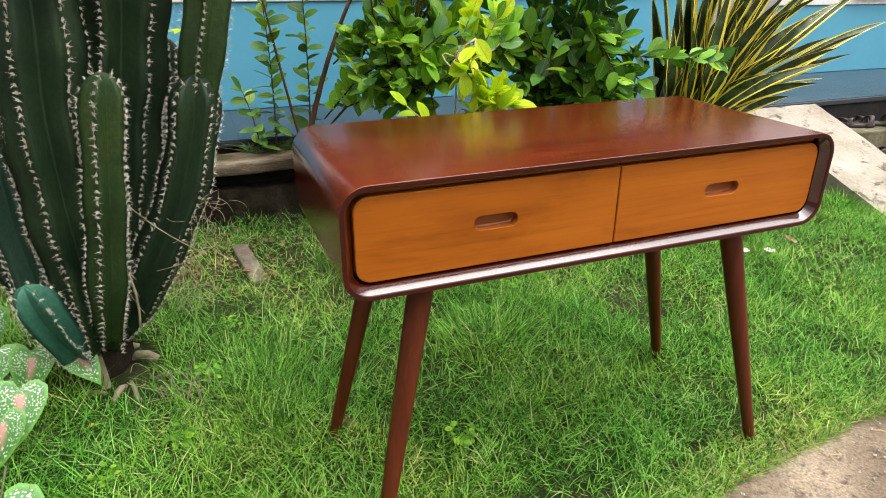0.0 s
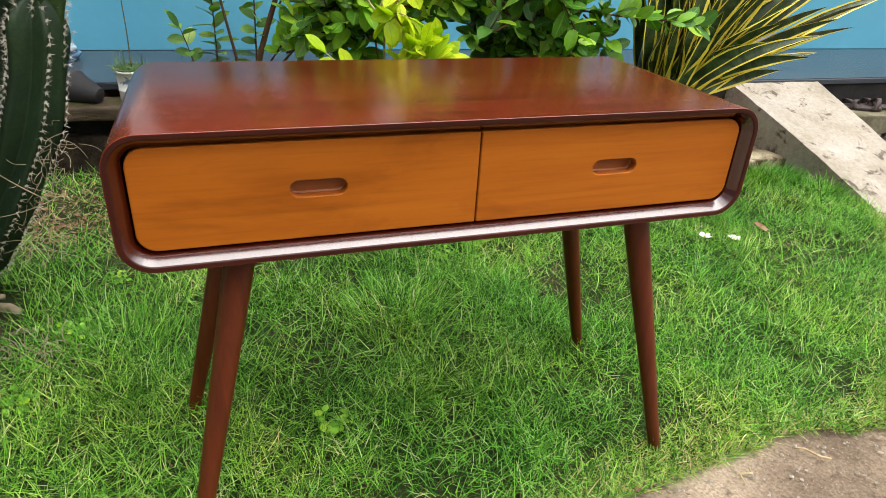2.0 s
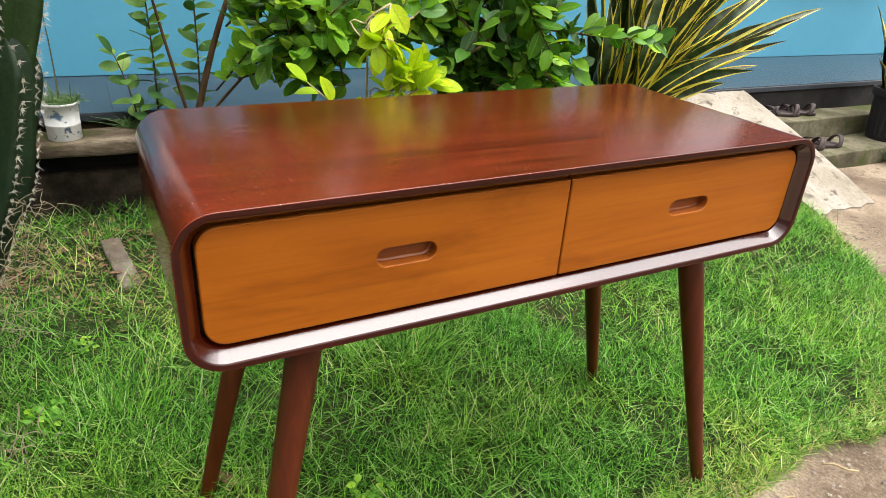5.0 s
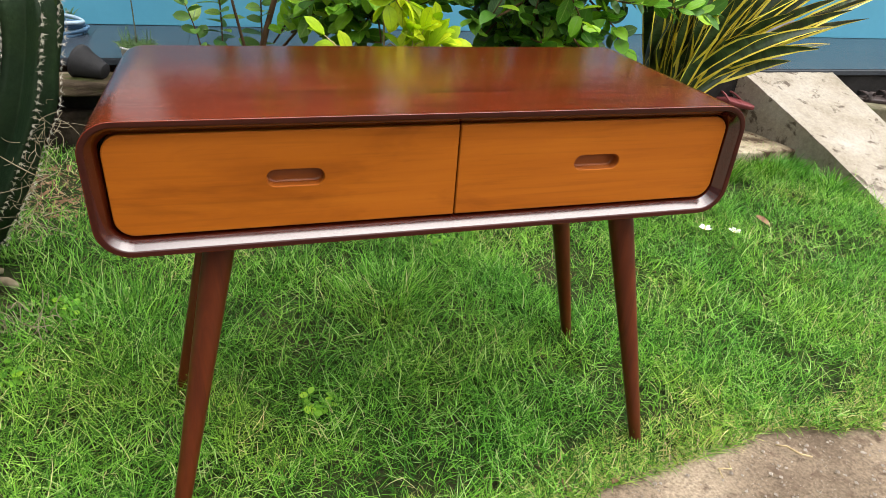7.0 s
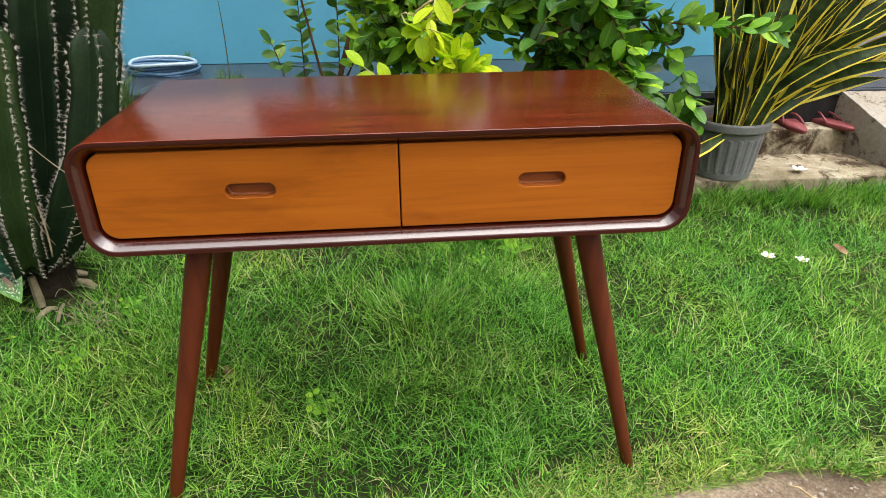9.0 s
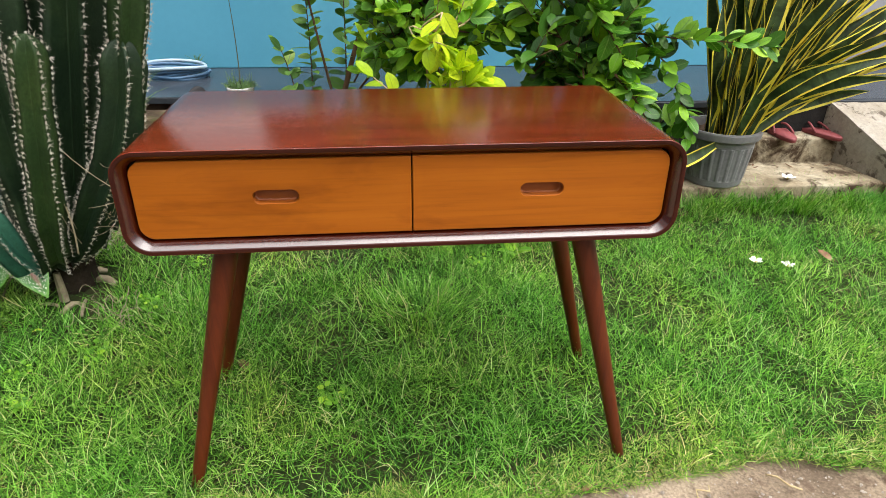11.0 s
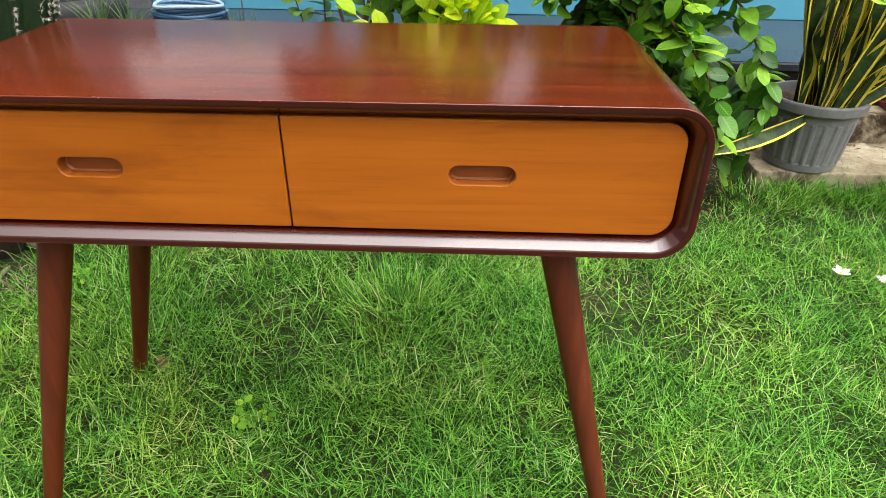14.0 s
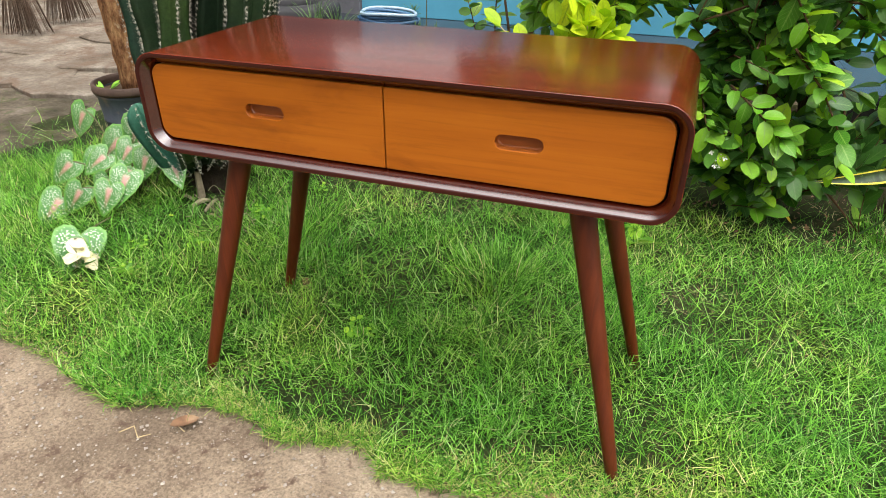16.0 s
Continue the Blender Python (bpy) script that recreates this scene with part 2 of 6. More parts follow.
# grey plaster darkened in its colour for walls that stand in shade
M_SHADEWALL = noisy("shade_grey_plaster", [(0.3, (0.07, 0.07, 0.0805)), (0.7, (0.105, 0.105, 0.1155))], 2.0, 0.8, 35, 0.1, 0.002)
M_BROWNFRAME = wood("brown_frame", (0.049, 0.0154, 0.0098), (0.084, 0.028, 0.0175), (0.119, 0.042, 0.0266), 0.5, along="z")
M_WHITE = noisy("white_paint", [(0.3, (0.56, 0.568, 0.576)), (0.7, (0.64, 0.64, 0.64))], 5, 0.55, 40, 0.1, 0.001)
M_BLACK = noisy("black_rubber", [(0.3, (0.0112, 0.0112, 0.0128)), (0.7, (0.0256, 0.0256, 0.028))], 12, 0.75, 80, 0.4, 0.002)
M_POT = noisy("grey_plastic", [(0.3, (0.12, 0.121, 0.122)), (0.7, (0.165, 0.166, 0.167))], 6, 0.5, 60, 0.1, 0.001, ((0.15, 0.1425, 0.1275), 0.62, 0.75), sspots=9)
M_DRUM = noisy("faded_blue_black_plastic", [(0.3, (0.03528, 0.04284, 0.06048)), (0.7, (0.0756, 0.08568, 0.1071))], 5, 0.6, 50, 0.2, 0.001, ((0.1512, 0.1134, 0.0882), 0.6, 0.7), sspots=8)
M_DRUMRIM = noisy("brown_plastic", [(0.3, (0.026, 0.016, 0.011)), (0.7, (0.075, 0.047, 0.034))], 8, 0.7, spec=0.2)
M_BUCKET = noisy("peeling_white_paint", [(0.3, (0.62, 0.63, 0.62)), (0.7, (0.75, 0.75, 0.73))], 7, 0.6, 60, 0.2, 0.001, ((0.09, 0.15, 0.225), 0.58, 0.62), sspots=22, grit=0.1)
M_HOSE = noisy("blue_hose", [(0.3, (0.035, 0.091, 0.175)), (0.7, (0.063, 0.14, 0.238))], 9, 0.4)
M_HOSE2 = noisy("pale_blue_hose", [(0.3, (0.24, 0.34, 0.42)), (0.7, (0.34, 0.44, 0.52))], 9, 0.4)
M_MAROON = noisy("maroon_rubber", [(0.3, (0.1425, 0.02625, 0.03)), (0.7, (0.21, 0.045, 0.0465))], 20, 0.6, 120, 0.3, 0.001)
M_SHOE = noisy("dark_brown_leather", [(0.3, (0.021, 0.014, 0.0126)), (0.7, (0.0525, 0.035, 0.0315))], 20, 0.6, 120, 0.3, 0.001)
# default skin, darkened in colour for the shade on inner and back columns
M_CACTUS = noisy("shaded_cactus_skin", [(0.3, (0.005, 0.0135, 0.006)), (0.5, (0.0095, 0.0225, 0.009)), (0.72, (0.018, 0.036, 0.0125))], 7.0, 0.52, 110, 0.5, 0.003,
                 ((0.075, 0.08, 0.05), 0.66, 0.78), sspots=26, spec=0.22, grit=0.3)
M_CACTUSYOUNG = noisy("young_cactus_skin", [(0.3, (0.0095, 0.024, 0.006)), (0.5, (0.0175, 0.038, 0.0095)), (0.72, (0.035, 0.060, 0.015))], 8.0, 0.52, 110, 0.5, 0.003,
                      ((0.10, 0.10, 0.05), 0.68, 0.78), sspots=26, spec=0.22, grit=0.3)
M_CACTUSBLUE = noisy("glaucous_cactus_skin", [(0.3, (0.0072, 0.024, 0.0150)), (0.5, (0.014, 0.038, 0.023)), (0.72, (0.026, 0.056, 0.034))], 6.0, 0.5, 110, 0.5, 0.003,
                     ((0.05, 0.065, 0.05), 0.68, 0.78), sspots=26, spec=0.25, grit=0.3)
M_CACTUSTEAL = noisy("teal_cactus_skin", [(0.3, (0.012, 0.055, 0.036)), (0.5, (0.02, 0.085, 0.055)), (0.72, (0.035, 0.12, 0.075))], 6.0, 0.5, 110, 0.5, 0.003,
                     ((0.07, 0.09, 0.06), 0.68, 0.78), sspots=26, spec=0.25, grit=0.3)
M_SPINE = noisy("pale_spine", [(0.3, (0.28, 0.26, 0.2)), (0.7, (0.48, 0.46, 0.39))], 30, 0.7)
# brown wall with its shade included in the base colour
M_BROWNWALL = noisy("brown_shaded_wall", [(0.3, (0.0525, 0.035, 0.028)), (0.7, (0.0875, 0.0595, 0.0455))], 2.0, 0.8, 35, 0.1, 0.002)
M_BARK = noisy("grey_brown_bark", [(0.3, (0.05, 0.027, 0.014)), (0.7, (0.13, 0.078, 0.042))], 14, 0.9, 60, 0.8, 0.006, stretch=(1, 1, 0.3), spec=0.1)
M_TRUNK = noisy("orange_brown_fibre", [(0.32, (0.055, 0.026, 0.012)), (0.48, (0.17, 0.08, 0.034)), (0.66, (0.33, 0.19, 0.09))], 34, 0.95, 110, 1.0, 0.014, ((0.40, 0.30, 0.18), 0.6, 0.68), stretch=(1, 1, 0.4), sspots=26, spec=0.1, grit=0.4)
M_STRAW = noisy("dry_straw", [(0.3, (0.27, 0.20, 0.10)), (0.7, (0.46, 0.38, 0.22))], 20, 0.9, spec=0.1)
M_ROOT = noisy("grey_dry_root", [(0.3, (0.18, 0.145, 0.095)), (0.7, (0.34, 0.29, 0.20))], 20, 0.9, spec=0.1)
M_DEADLEAF = noisy("dead_leaf", [(0.3, (0.091, 0.042, 0.021)), (0.5, (0.154, 0.084, 0.042)), (0.7, (0.252, 0.168, 0.098))], 12, 0.85)
M_PETAL = noisy("white_petal", [(0.3, (0.663, 0.663, 0.629)), (0.7, (0.7225, 0.7225, 0.697))], 20, 0.6)
M_CREAM = noisy("cream_petal", [(0.3, (0.54, 0.50, 0.27)), (0.7, (0.70, 0.66, 0.46))], 18, 0.6, spots=((0.504, 0.434, 0.385), 0.55, 0.7), sspots=20)
M_YELLOWLEAF = noisy("yellow_leaf", [(0.3, (0.42, 0.315, 0.014)), (0.7, (0.525, 0.42, 0.035))], 18, 0.5)
M_STONE = noisy("small_stone", [(0.3, (0.154, 0.126, 0.098)), (0.7, (0.35, 0.315, 0.266))], 30, 0.9)
M_STICKS = noisy("broom_sticks", [(0.3, (0.084, 0.0525, 0.035)), (0.7, (0.182, 0.126, 0.084))], 40, 0.9)

M_LEAF = leaf_mat("lime_leaf", [(0.0, (0.046, 0.165, 0.012)), (0.45, (0.12, 0.325, 0.015)), (0.8, (0.22, 0.45, 0.022)), (1.0, (0.36, 0.57, 0.032))], 0.4, (0.2, 0.36, 0.07), 0.3, 0.35)
M_LEAFYOUNG = leaf_mat("young_lime_leaf", [(0.0, (0.08, 0.23, 0.014)), (0.45, (0.16, 0.37, 0.018)), (0.8, (0.27, 0.49, 0.026)), (1.0, (0.42, 0.60, 0.036))], 0.4, (0.26, 0.42, 0.08), 0.3, 0.35)
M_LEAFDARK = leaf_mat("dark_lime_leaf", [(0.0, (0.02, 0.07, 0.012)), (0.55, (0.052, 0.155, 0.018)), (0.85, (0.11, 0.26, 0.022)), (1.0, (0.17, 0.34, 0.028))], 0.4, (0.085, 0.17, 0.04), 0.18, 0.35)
M_STEP = noisy("stained_step_concrete", [(0.3, (0.15, 0.115, 0.07)), (0.5, (0.29, 0.245, 0.165)), (0.7, (0.42, 0.38, 0.28))], 5.0, 0.92, 50, 0.8, 0.008,
               ((0.055, 0.036, 0.021), 0.52, 0.63), sspots=8.0, spec=0.15, grit=0.3)
M_LEAFYEL = leaf_mat("yellow_green_leaf", [(0.0, (0.24, 0.40, 0.010)), (0.55, (0.43, 0.56, 0.014)), (1.0, (0.62, 0.68, 0.03))], 0.45, (0.22, 0.36, 0.014), 0.35, 0.25)
M_SPRIG = leaf_mat("sprig_leaf", [(0.0, (0.026, 0.085, 0.014)), (0.5, (0.07, 0.19, 0.024)), (0.85, (0.16, 0.33, 0.035)), (1.0, (0.27, 0.44, 0.045))], 0.45, (0.0975, 0.1755, 0.0585), 0.25)
M_TWIG = noisy("green_twig", [(0.3, (0.049, 0.0595, 0.021)), (0.7, (0.119, 0.112, 0.049))], 20, 0.8)
M_GRASS = leaf_mat("grass_blade", [(0.0, (0.013, 0.05, 0.005)), (0.3, (0.046, 0.155, 0.011)), (0.62, (0.125, 0.325, 0.026)), (0.86, (0.225, 0.47, 0.055)), (0.95, (0.32, 0.50, 0.15)), (1.0, (0.46, 0.42, 0.19))],
                   0.6, None, 0.24, 0.15, [(0.3, (0.6, 0.8, 0.8)), (0.47, (0.95, 0.98, 1.1)), (0.58, (1.15, 1.05, 1.2)), (0.68, (1.7, 1.2, 1.6))])
M_GRASSEDGE = leaf_mat("dry_edge_grass", [(0.0, (0.04, 0.12, 0.012)), (0.35, (0.11, 0.25, 0.025)), (0.65, (0.22, 0.37, 0.055)), (0.82, (0.36, 0.40, 0.12)), (1.0, (0.45, 0.38, 0.18))], 0.6, None, 0.24, 0.15)
M_THATCH = leaf_mat("grass_thatch", [(0.0, (0.012, 0.032, 0.006)), (0.6, (0.032, 0.095, 0.010)), (0.88, (0.07, 0.12, 0.022)), (1.0, (0.17, 0.12, 0.06))], 0.8, None, 0.1, 0.1,
                    [(0.35, (0.6, 0.7, 0.6)), (0.5, (1.0, 1.0, 1.0)), (0.68, (1.5, 1.0, 1.0))])
M_MOSSTEP = noisy("mossy_step_concrete", [(0.32, (0.05, 0.047, 0.026)), (0.5, (0.115, 0.105, 0.066)), (0.68, (0.22, 0.20, 0.14))], 4.0, 0.92, 50, 0.8, 0.006,
                  ((0.06, 0.075, 0.022), 0.52, 0.64), sspots=6.0, spec=0.15, grit=0.3)
M_APRON = noisy("broken_concrete", [(0.3, (0.082, 0.06396, 0.04592)), (0.5, (0.1517, 0.1271, 0.0984)), (0.7, (0.246, 0.2173, 0.1763))], 3.5, 0.95, 40, 0.9, 0.015,
                ((0.12, 0.085, 0.06), 0.5, 0.62), sspots=5.0, spec=0.1, grit=0.3)
M_LEDGE = noisy("mossy_ledge_cement", [(0.32, (0.030, 0.022, 0.014)), (0.48, (0.072, 0.053, 0.034)), (0.62, (0.14, 0.11, 0.075)), (0.74, (0.26, 0.22, 0.16))], 9.0, 0.92, 80, 0.9, 0.008,
                ((0.045, 0.062, 0.012), 0.56, 0.66), sspots=7.0, stretch=(0.5, 1, 1.6), spec=0.15)
# very dark brown for the ledge base and the cactus foot
M_BASE = noisy("dark_brown_face", [(0.3, (0.012, 0.0095, 0.007)), (0.5, (0.026, 0.020, 0.014)), (0.7, (0.056, 0.044, 0.031))], 10, 0.95, 90, 0.9, 0.012, spec=0.1)
M_MOSS = noisy("mossy_ground", [(0.3, (0.032, 0.03, 0.018)), (0.5, (0.072, 0.06, 0.042)), (0.7, (0.13, 0.11, 0.085))], 5.0, 0.95, 60, 0.9, 0.01,
               ((0.045, 0.06, 0.016), 0.54, 0.66), sspots=6.0, spec=0.1, grit=0.35)
# near-black for the porch riser and the recess below the ledge
M_RISER = noisy("near_black_face", [(0.3, (0.008, 0.008, 0.008)), (0.7, (0.03, 0.028, 0.026))], 6.0, 0.85, 60, 0.6, 0.005, ((0.06, 0.055, 0.048), 0.62, 0.7), sspots=9.0, spec=0.2)


def snake_mat():
    """Dark green blade with paler cross bands."""
    m, nt, b = base_mat("snake_blade", 0.4)
    uv = nt.nodes.new("ShaderNodeUVMap")
    mp = nt.nodes.new("ShaderNodeMapping")
    mp.inputs["Scale"].default_value = (0.35, 26, 1)
    nt.links.new(uv.outputs[0], mp.inputs["Vector"])
    n = noise_tex(nt, mp.outputs[0], 1.0, 4.0, 0.6, 0.6)
    col = ramp(nt, n, [(0.36, (0.008, 0.019, 0.005)), (0.5, (0.016, 0.037, 0.009)), (0.64, (0.05, 0.085, 0.03))])
    nt.links.new(col, b.inputs["Base Color"])
    return m


def caladium_mat():
    """Green margin and veins, white flecks, pink heart."""
    m, nt, b = base_mat("caladium_leaf", 0.5)
    uv = nt.nodes.new("ShaderNodeUVMap")
    vo = nt.nodes.new("ShaderNodeTexVoronoi")
    vo.inputs["Scale"].default_value = 11.5
    nt.links.new(uv.outputs[0], vo.inputs["Vector"])
    fleck = ramp(nt, vo.outputs["Distance"], [(0.24, (0.50, 0.57, 0.42)), (0.40, (0.042, 0.15, 0.025))])
    sx = nt.nodes.new("ShaderNodeSeparateXYZ")
    nt.links.new(uv.outputs[0], sx.inputs[0])
    ln = nt.nodes.new("ShaderNodeVectorMath")
    ln.operation = "LENGTH"
    nt.links.new(uv.outputs[0], ln.inputs[0])
    edge = ramp(nt, ln.outputs["Value"], [(0.8, (0, 0, 0)), (0.93, (1, 1, 1))])
    col = mix(nt, fleck, (0.085, 0.235, 0.03), edge)
    ab = nt.nodes.new("ShaderNodeMath")
    ab.operation = "ABSOLUTE"
    nt.links.new(sx.outputs["X"], ab.inputs[0])
    ad = nt.nodes.new("ShaderNodeMath")
    ad.operation = "MULTIPLY_ADD"
    ad.inputs[1].default_value = 0.55
    nt.links.new(ln.outputs["Value"], ad.inputs[0])
    nt.links.new(ab.outputs[0], ad.inputs[2])
    pink = ramp(nt, ad.outputs[0], [(0.10, (0.8, 0.8, 0.8)), (0.42, (0, 0, 0))])
    col = mix(nt, col, (0.44, 0.19, 0.18), pink)
    nt.links.new(col, b.inputs["Base Color"])
    bump(nt, b, vo.outputs["Distance"], 0.2, 0.003)
    return m


M_SNAKE = snake_mat()
M_SNAKEDGE = noisy("yellow_margin", [(0.3, (0.62, 0.50, 0.03)), (0.7, (0.74, 0.64, 0.10))], 12, 0.42, 50, 0.05, 0.001)
M_CALAD = caladium_mat()

# ---- building helpers ----
rng = np.random.default_rng(7)


def part(name, bm, material, parent=None, label="", smooth=True):
    """Links a bmesh as one mesh object under a thing or a part."""
    me = bpy.data.meshes.new(name)
    bm.normal_update()
    bm.to_mesh(me)
    bm.free()
    return part_me(name, me, material, parent, label, smooth)


def part_me(name, me, material, parent=None, label="", smooth=True):
    for mt in (material if isinstance(material, (list, tuple)) else [material]):
        me.materials.append(mt)
    if smooth:
        me.polygons.foreach_set("use_smooth", [True] * len(me.polygons))
    ob = new(name, me)
    if parent is not None:
        ob.parent = parent
    if label:
        ob["label"] = label
    return ob


def empty(name, loc=(0, 0, 0), rz=0.0):
    ob = new(name)
    ob.empty_display_size = 0.1
    ob.location = loc
    ob.rotation_euler = (0, 0, rz)
    return ob


def pydata(name, verts, faces, uvs=None, mats=None):
    me = bpy.data.meshes.new(name)
    me.from_pydata([tuple(v) for v in verts], [], [tuple(f) for f in faces])
    if uvs is not None:
        lay = me.uv_layers.new(name="UVMap")
        li = np.zeros(len(me.loops), dtype=np.int32)
        me.loops.foreach_get("vertex_index", li)
        lay.data.foreach_set("uv", np.asarray(uvs, dtype=np.float32)[li].ravel())
    if mats is not None:
        me.polygons.foreach_set("material_index", list(mats))
    me.update()
    return me


def rbox(bm, x0, x1, y0, y1, z0, z1, bev=0.004, seg=2):
    """A bevelled box added to bm."""
    r = bmesh.ops.create_cube(bm, size=1.0)
    for v in r["verts"]:
        v.co = Vector(((x0 + x1) / 2 + v.co.x * (x1 - x0), (y0 + y1) / 2 + v.co.y * (y1 - y0), (z0 + z1) / 2 + v.co.z * (z1 - z0)))
    if bev:
        ed = list({e for v in r["verts"] for e in v.link_edges})
        bmesh.ops.bevel(bm, geom=ed, offset=bev, segments=seg, affect="EDGES", profile=0.6)


def rough_box(bm, x0, x1, y0, y1, z0, z1, step=0.06, amp=0.006, seed=0.0, bev=0.01):
    """A box with a worn, uneven skin."""
    tmp = bmesh.new()
    rbox(tmp, x0, x1, y0, y1, z0, z1, bev, 2)
    cuts = lambda a: max(1, int(a / step))
    bmesh.ops.subdivide_edges(tmp, edges=[e for e in tmp.edges if e.calc_length() > step * 1.5], cuts=min(12, cuts(max(x1 - x0, y1 - y0)) // 2 + 1), use_grid_fill=True)
    for v in tmp.verts:
        p = v.co * 9 + Vector((seed, seed, seed))
        v.co += Vector((noise.noise(p), noise.noise(p + Vector((7, 3, 1))), noise.noise(p + Vector((1, 9, 4))))) * amp
    me = bpy.data.meshes.new("tmp")
    tmp.to_mesh(me)
    tmp.free()
    bm.from_mesh(me)
    bpy.data.meshes.remove(me)


def loft(rings, closed=True, cap0=True, cap1=True):
    """A bmesh that bridges rings of equal length."""
    bm = bmesh.new()
    vs = [[bm.verts.new(p) for p in r] for r in rings]
    n = len(rings[0])
    for a, b in zip(vs, vs[1:]):
        for i in range(n if closed else n - 1):
            j = (i + 1) % n
            try:
                bm.faces.new((a[i], a[j], b[j], b[i]))
            except ValueError:
                pass
    if cap0:
        bm.faces.new(list(reversed(vs[0])))
    if cap1:
        bm.faces.new(vs[-1])
    bmesh.ops.recalc_face_normals(bm, faces=bm.faces)
    return bm


def circle(r, z, n=24, cx=0.0, cy=0.0):
    return [(cx + r * math.cos(2 * math.pi * i / n), cy + r * math.sin(2 * math.pi * i / n), z) for i in range(n)]


def tube_arrays(pts, radii, n=6):
    """Vertices and faces of a tube along pts."""
    pts = [Vector(p) for p in pts]
    V, F = [], []
    up = Vector((0.13, 0.21, 0.97)).normalized()
    prev = None
    for i, p in enumerate(pts):
        d = (pts[min(i + 1, len(pts) - 1)] - pts[max(i - 1, 0)]).normalized()
        a = prev - d * prev.dot(d) if prev is not None else d.cross(up)
        if a.length < 1e-5:
            a = d.cross(Vector((1, 0, 0)))
        a.normalize()
        prev = a
        b = d.cross(a)
        for k in range(n):
            t = 2 * math.pi * k / n
            V.append(p + (a * math.cos(t) + b * math.sin(t)) * radii[i])
    for i in range(len(pts) - 1):
        for k in range(n):
            l = (k + 1) % n
            F.append((i * n + k, i * n + l, (i + 1) * n + l, (i + 1) * n + k))
    F.append(tuple(range(n - 1, -1, -1)))
    F.append(tuple(range((len(pts) - 1) * n, len(pts) * n)))
    return V, F


def join_arrays(chunks):
    V, F = [], []
    for v, f in chunks:
        o = len(V)
        V += [tuple(p) for p in v]
        F += [tuple(i + o for i in q) for q in f]
    return V, F


def bezier(p0, p1, p2, n):
    p0, p1, p2 = Vector(p0), Vector(p1), Vector(p2)
    return [p0 * (1 - t) ** 2 + p1 * 2 * t * (1 - t) + p2 * t * t for t in (i / (n - 1) for i in range(n))]


# ---- ground ----
EDGE = [(-4.0, 1.6), (-2.6, 1.25), (-2.25, 0.85), (-2.05, 0.25), (-1.6, -0.08), (-1.0, -0.1), (-0.614, -0.193), (-0.46, -0.139), (-0.325, -0.115), (-0.25, -0.142), (-0.197, -0.154), (-0.14, -0.124), (-0.09, -0.112), (-0.02, -0.119), (0.048, -0.17), (0.095, -0.158), (0.21, -0.155), (0.253, -0.125), (0.344, -0.106), (0.47, -0.094), (0.604, -0.081), (0.687, -0.072), (0.748, -0.048), (0.88, -0.048), (0.99, -0.091), (1.07, -0.112), (1.2, -0.02), (1.35, 0.01), (1.6, 0.14), (1.86, 0.42), (2.16, 0.82), (2.24, 1.0), (2.3, 1.7)]
EX, EY = np.array([p[0] for p in EDGE]), np.array([p[1] for p in EDGE])


def lawn_edge(x):
    x = np.asarray(x, float)
    w = sum(a * np.sin(x * f + p) for a, f, p in ((0.014, 13.1, 0.4), (0.010, 29.7, 2.2), (0.007, 53.3, 4.0), (0.006, 91.7, 1.1), (0.006, 160.3, 5.2), (0.005, 287.9, 3.3)))
    return np.interp(x, EX, EY) + 0.6 * w * (0.6 + 0.4 * np.sin(x * 5.3 + 1.7))


def lawn_height(x, y):
    """Low swells of the turf, falling off towards its edge."""
    d = np.clip((y - np.interp(x, EX, EY)) / 0.15, 0, 1)
    mound = 0.135 * np.exp(-((x + 1.15) ** 2 + (y - 0.75) ** 2) / (2 * 0.36 ** 2))
    return 0.004 + d * (0.006 + 0.005 * np.sin(x * 7 + 1) * np.sin(y * 8) + 0.004 * np.sin(x * 17) * np.cos(y * 13) + mound)


gx = np.concatenate([[-400, -90, -25, -8], np.arange(-4, 5.01, 0.08), [8, 25, 90, 400]])
gy = np.concatenate([[-400, -90, -25, -6], np.arange(-2.4, 3.21, 0.08), [8, 25, 90, 400]])
gv = [(x, y, (0.006 * noise.noise(Vector((x * 1.7, y * 1.7, 0))) + 0.003 * noise.noise(Vector((x * 9, y * 9, 3))) - 0.006) if abs(x) < 5 and abs(y) < 3.3 else -0.01) for y in gy for x in gx]
nx = len(gx)
gf = [(j * nx + i, j * nx + i + 1, (j + 1) * nx + i + 1, (j + 1) * nx + i) for j in range(len(gy) - 1) for i in range(nx - 1)]
ground = part_me("ground", pydata("ground", gv, gf), M_DIRT)
tagged(ground, "packed brown dirt yard with pale worn patches", "ground", kind="structure")

tv, tf = [], []
txs = np.arange(-2.4, 2.3, 0.025)
for i, x in enumerate(txs):
    y0 = float(lawn_edge(x)) + 0.05 + 0.02 * noise.noise(Vector((x * 15, 3, 0)))
    for k in range(26):
        y = y0 + (2.0 - y0) * (k / 25) ** 1.2
        tv.append((x, y, float(lawn_height(x, y)) if k else -0.004))
for i in range(len(txs) - 1):
    for k in range(25):
        a = i * 26 + k
        tf.append((a, a + 26, a + 27, a + 1))
turf = part_me("turf", pydata("turf", tv, tf), M_TURF)
tagged(turf, "mossy turf soil under the lawn", "turf", kind="structure")

# ---- house, porch, steps and ramp ----
PZ, PY, WY = 0.36, 1.80, 2.60


def wall(name, x0, x1, y0, y1, z0, z1, mat_, label, bev=0.003):
    bm = bmesh.new()
    rbox(bm, x0, x1, y0, y1, z0, z1, bev, 1)
    return tagged(part(name, bm, mat_, smooth=False), label, "wall", kind="structure")


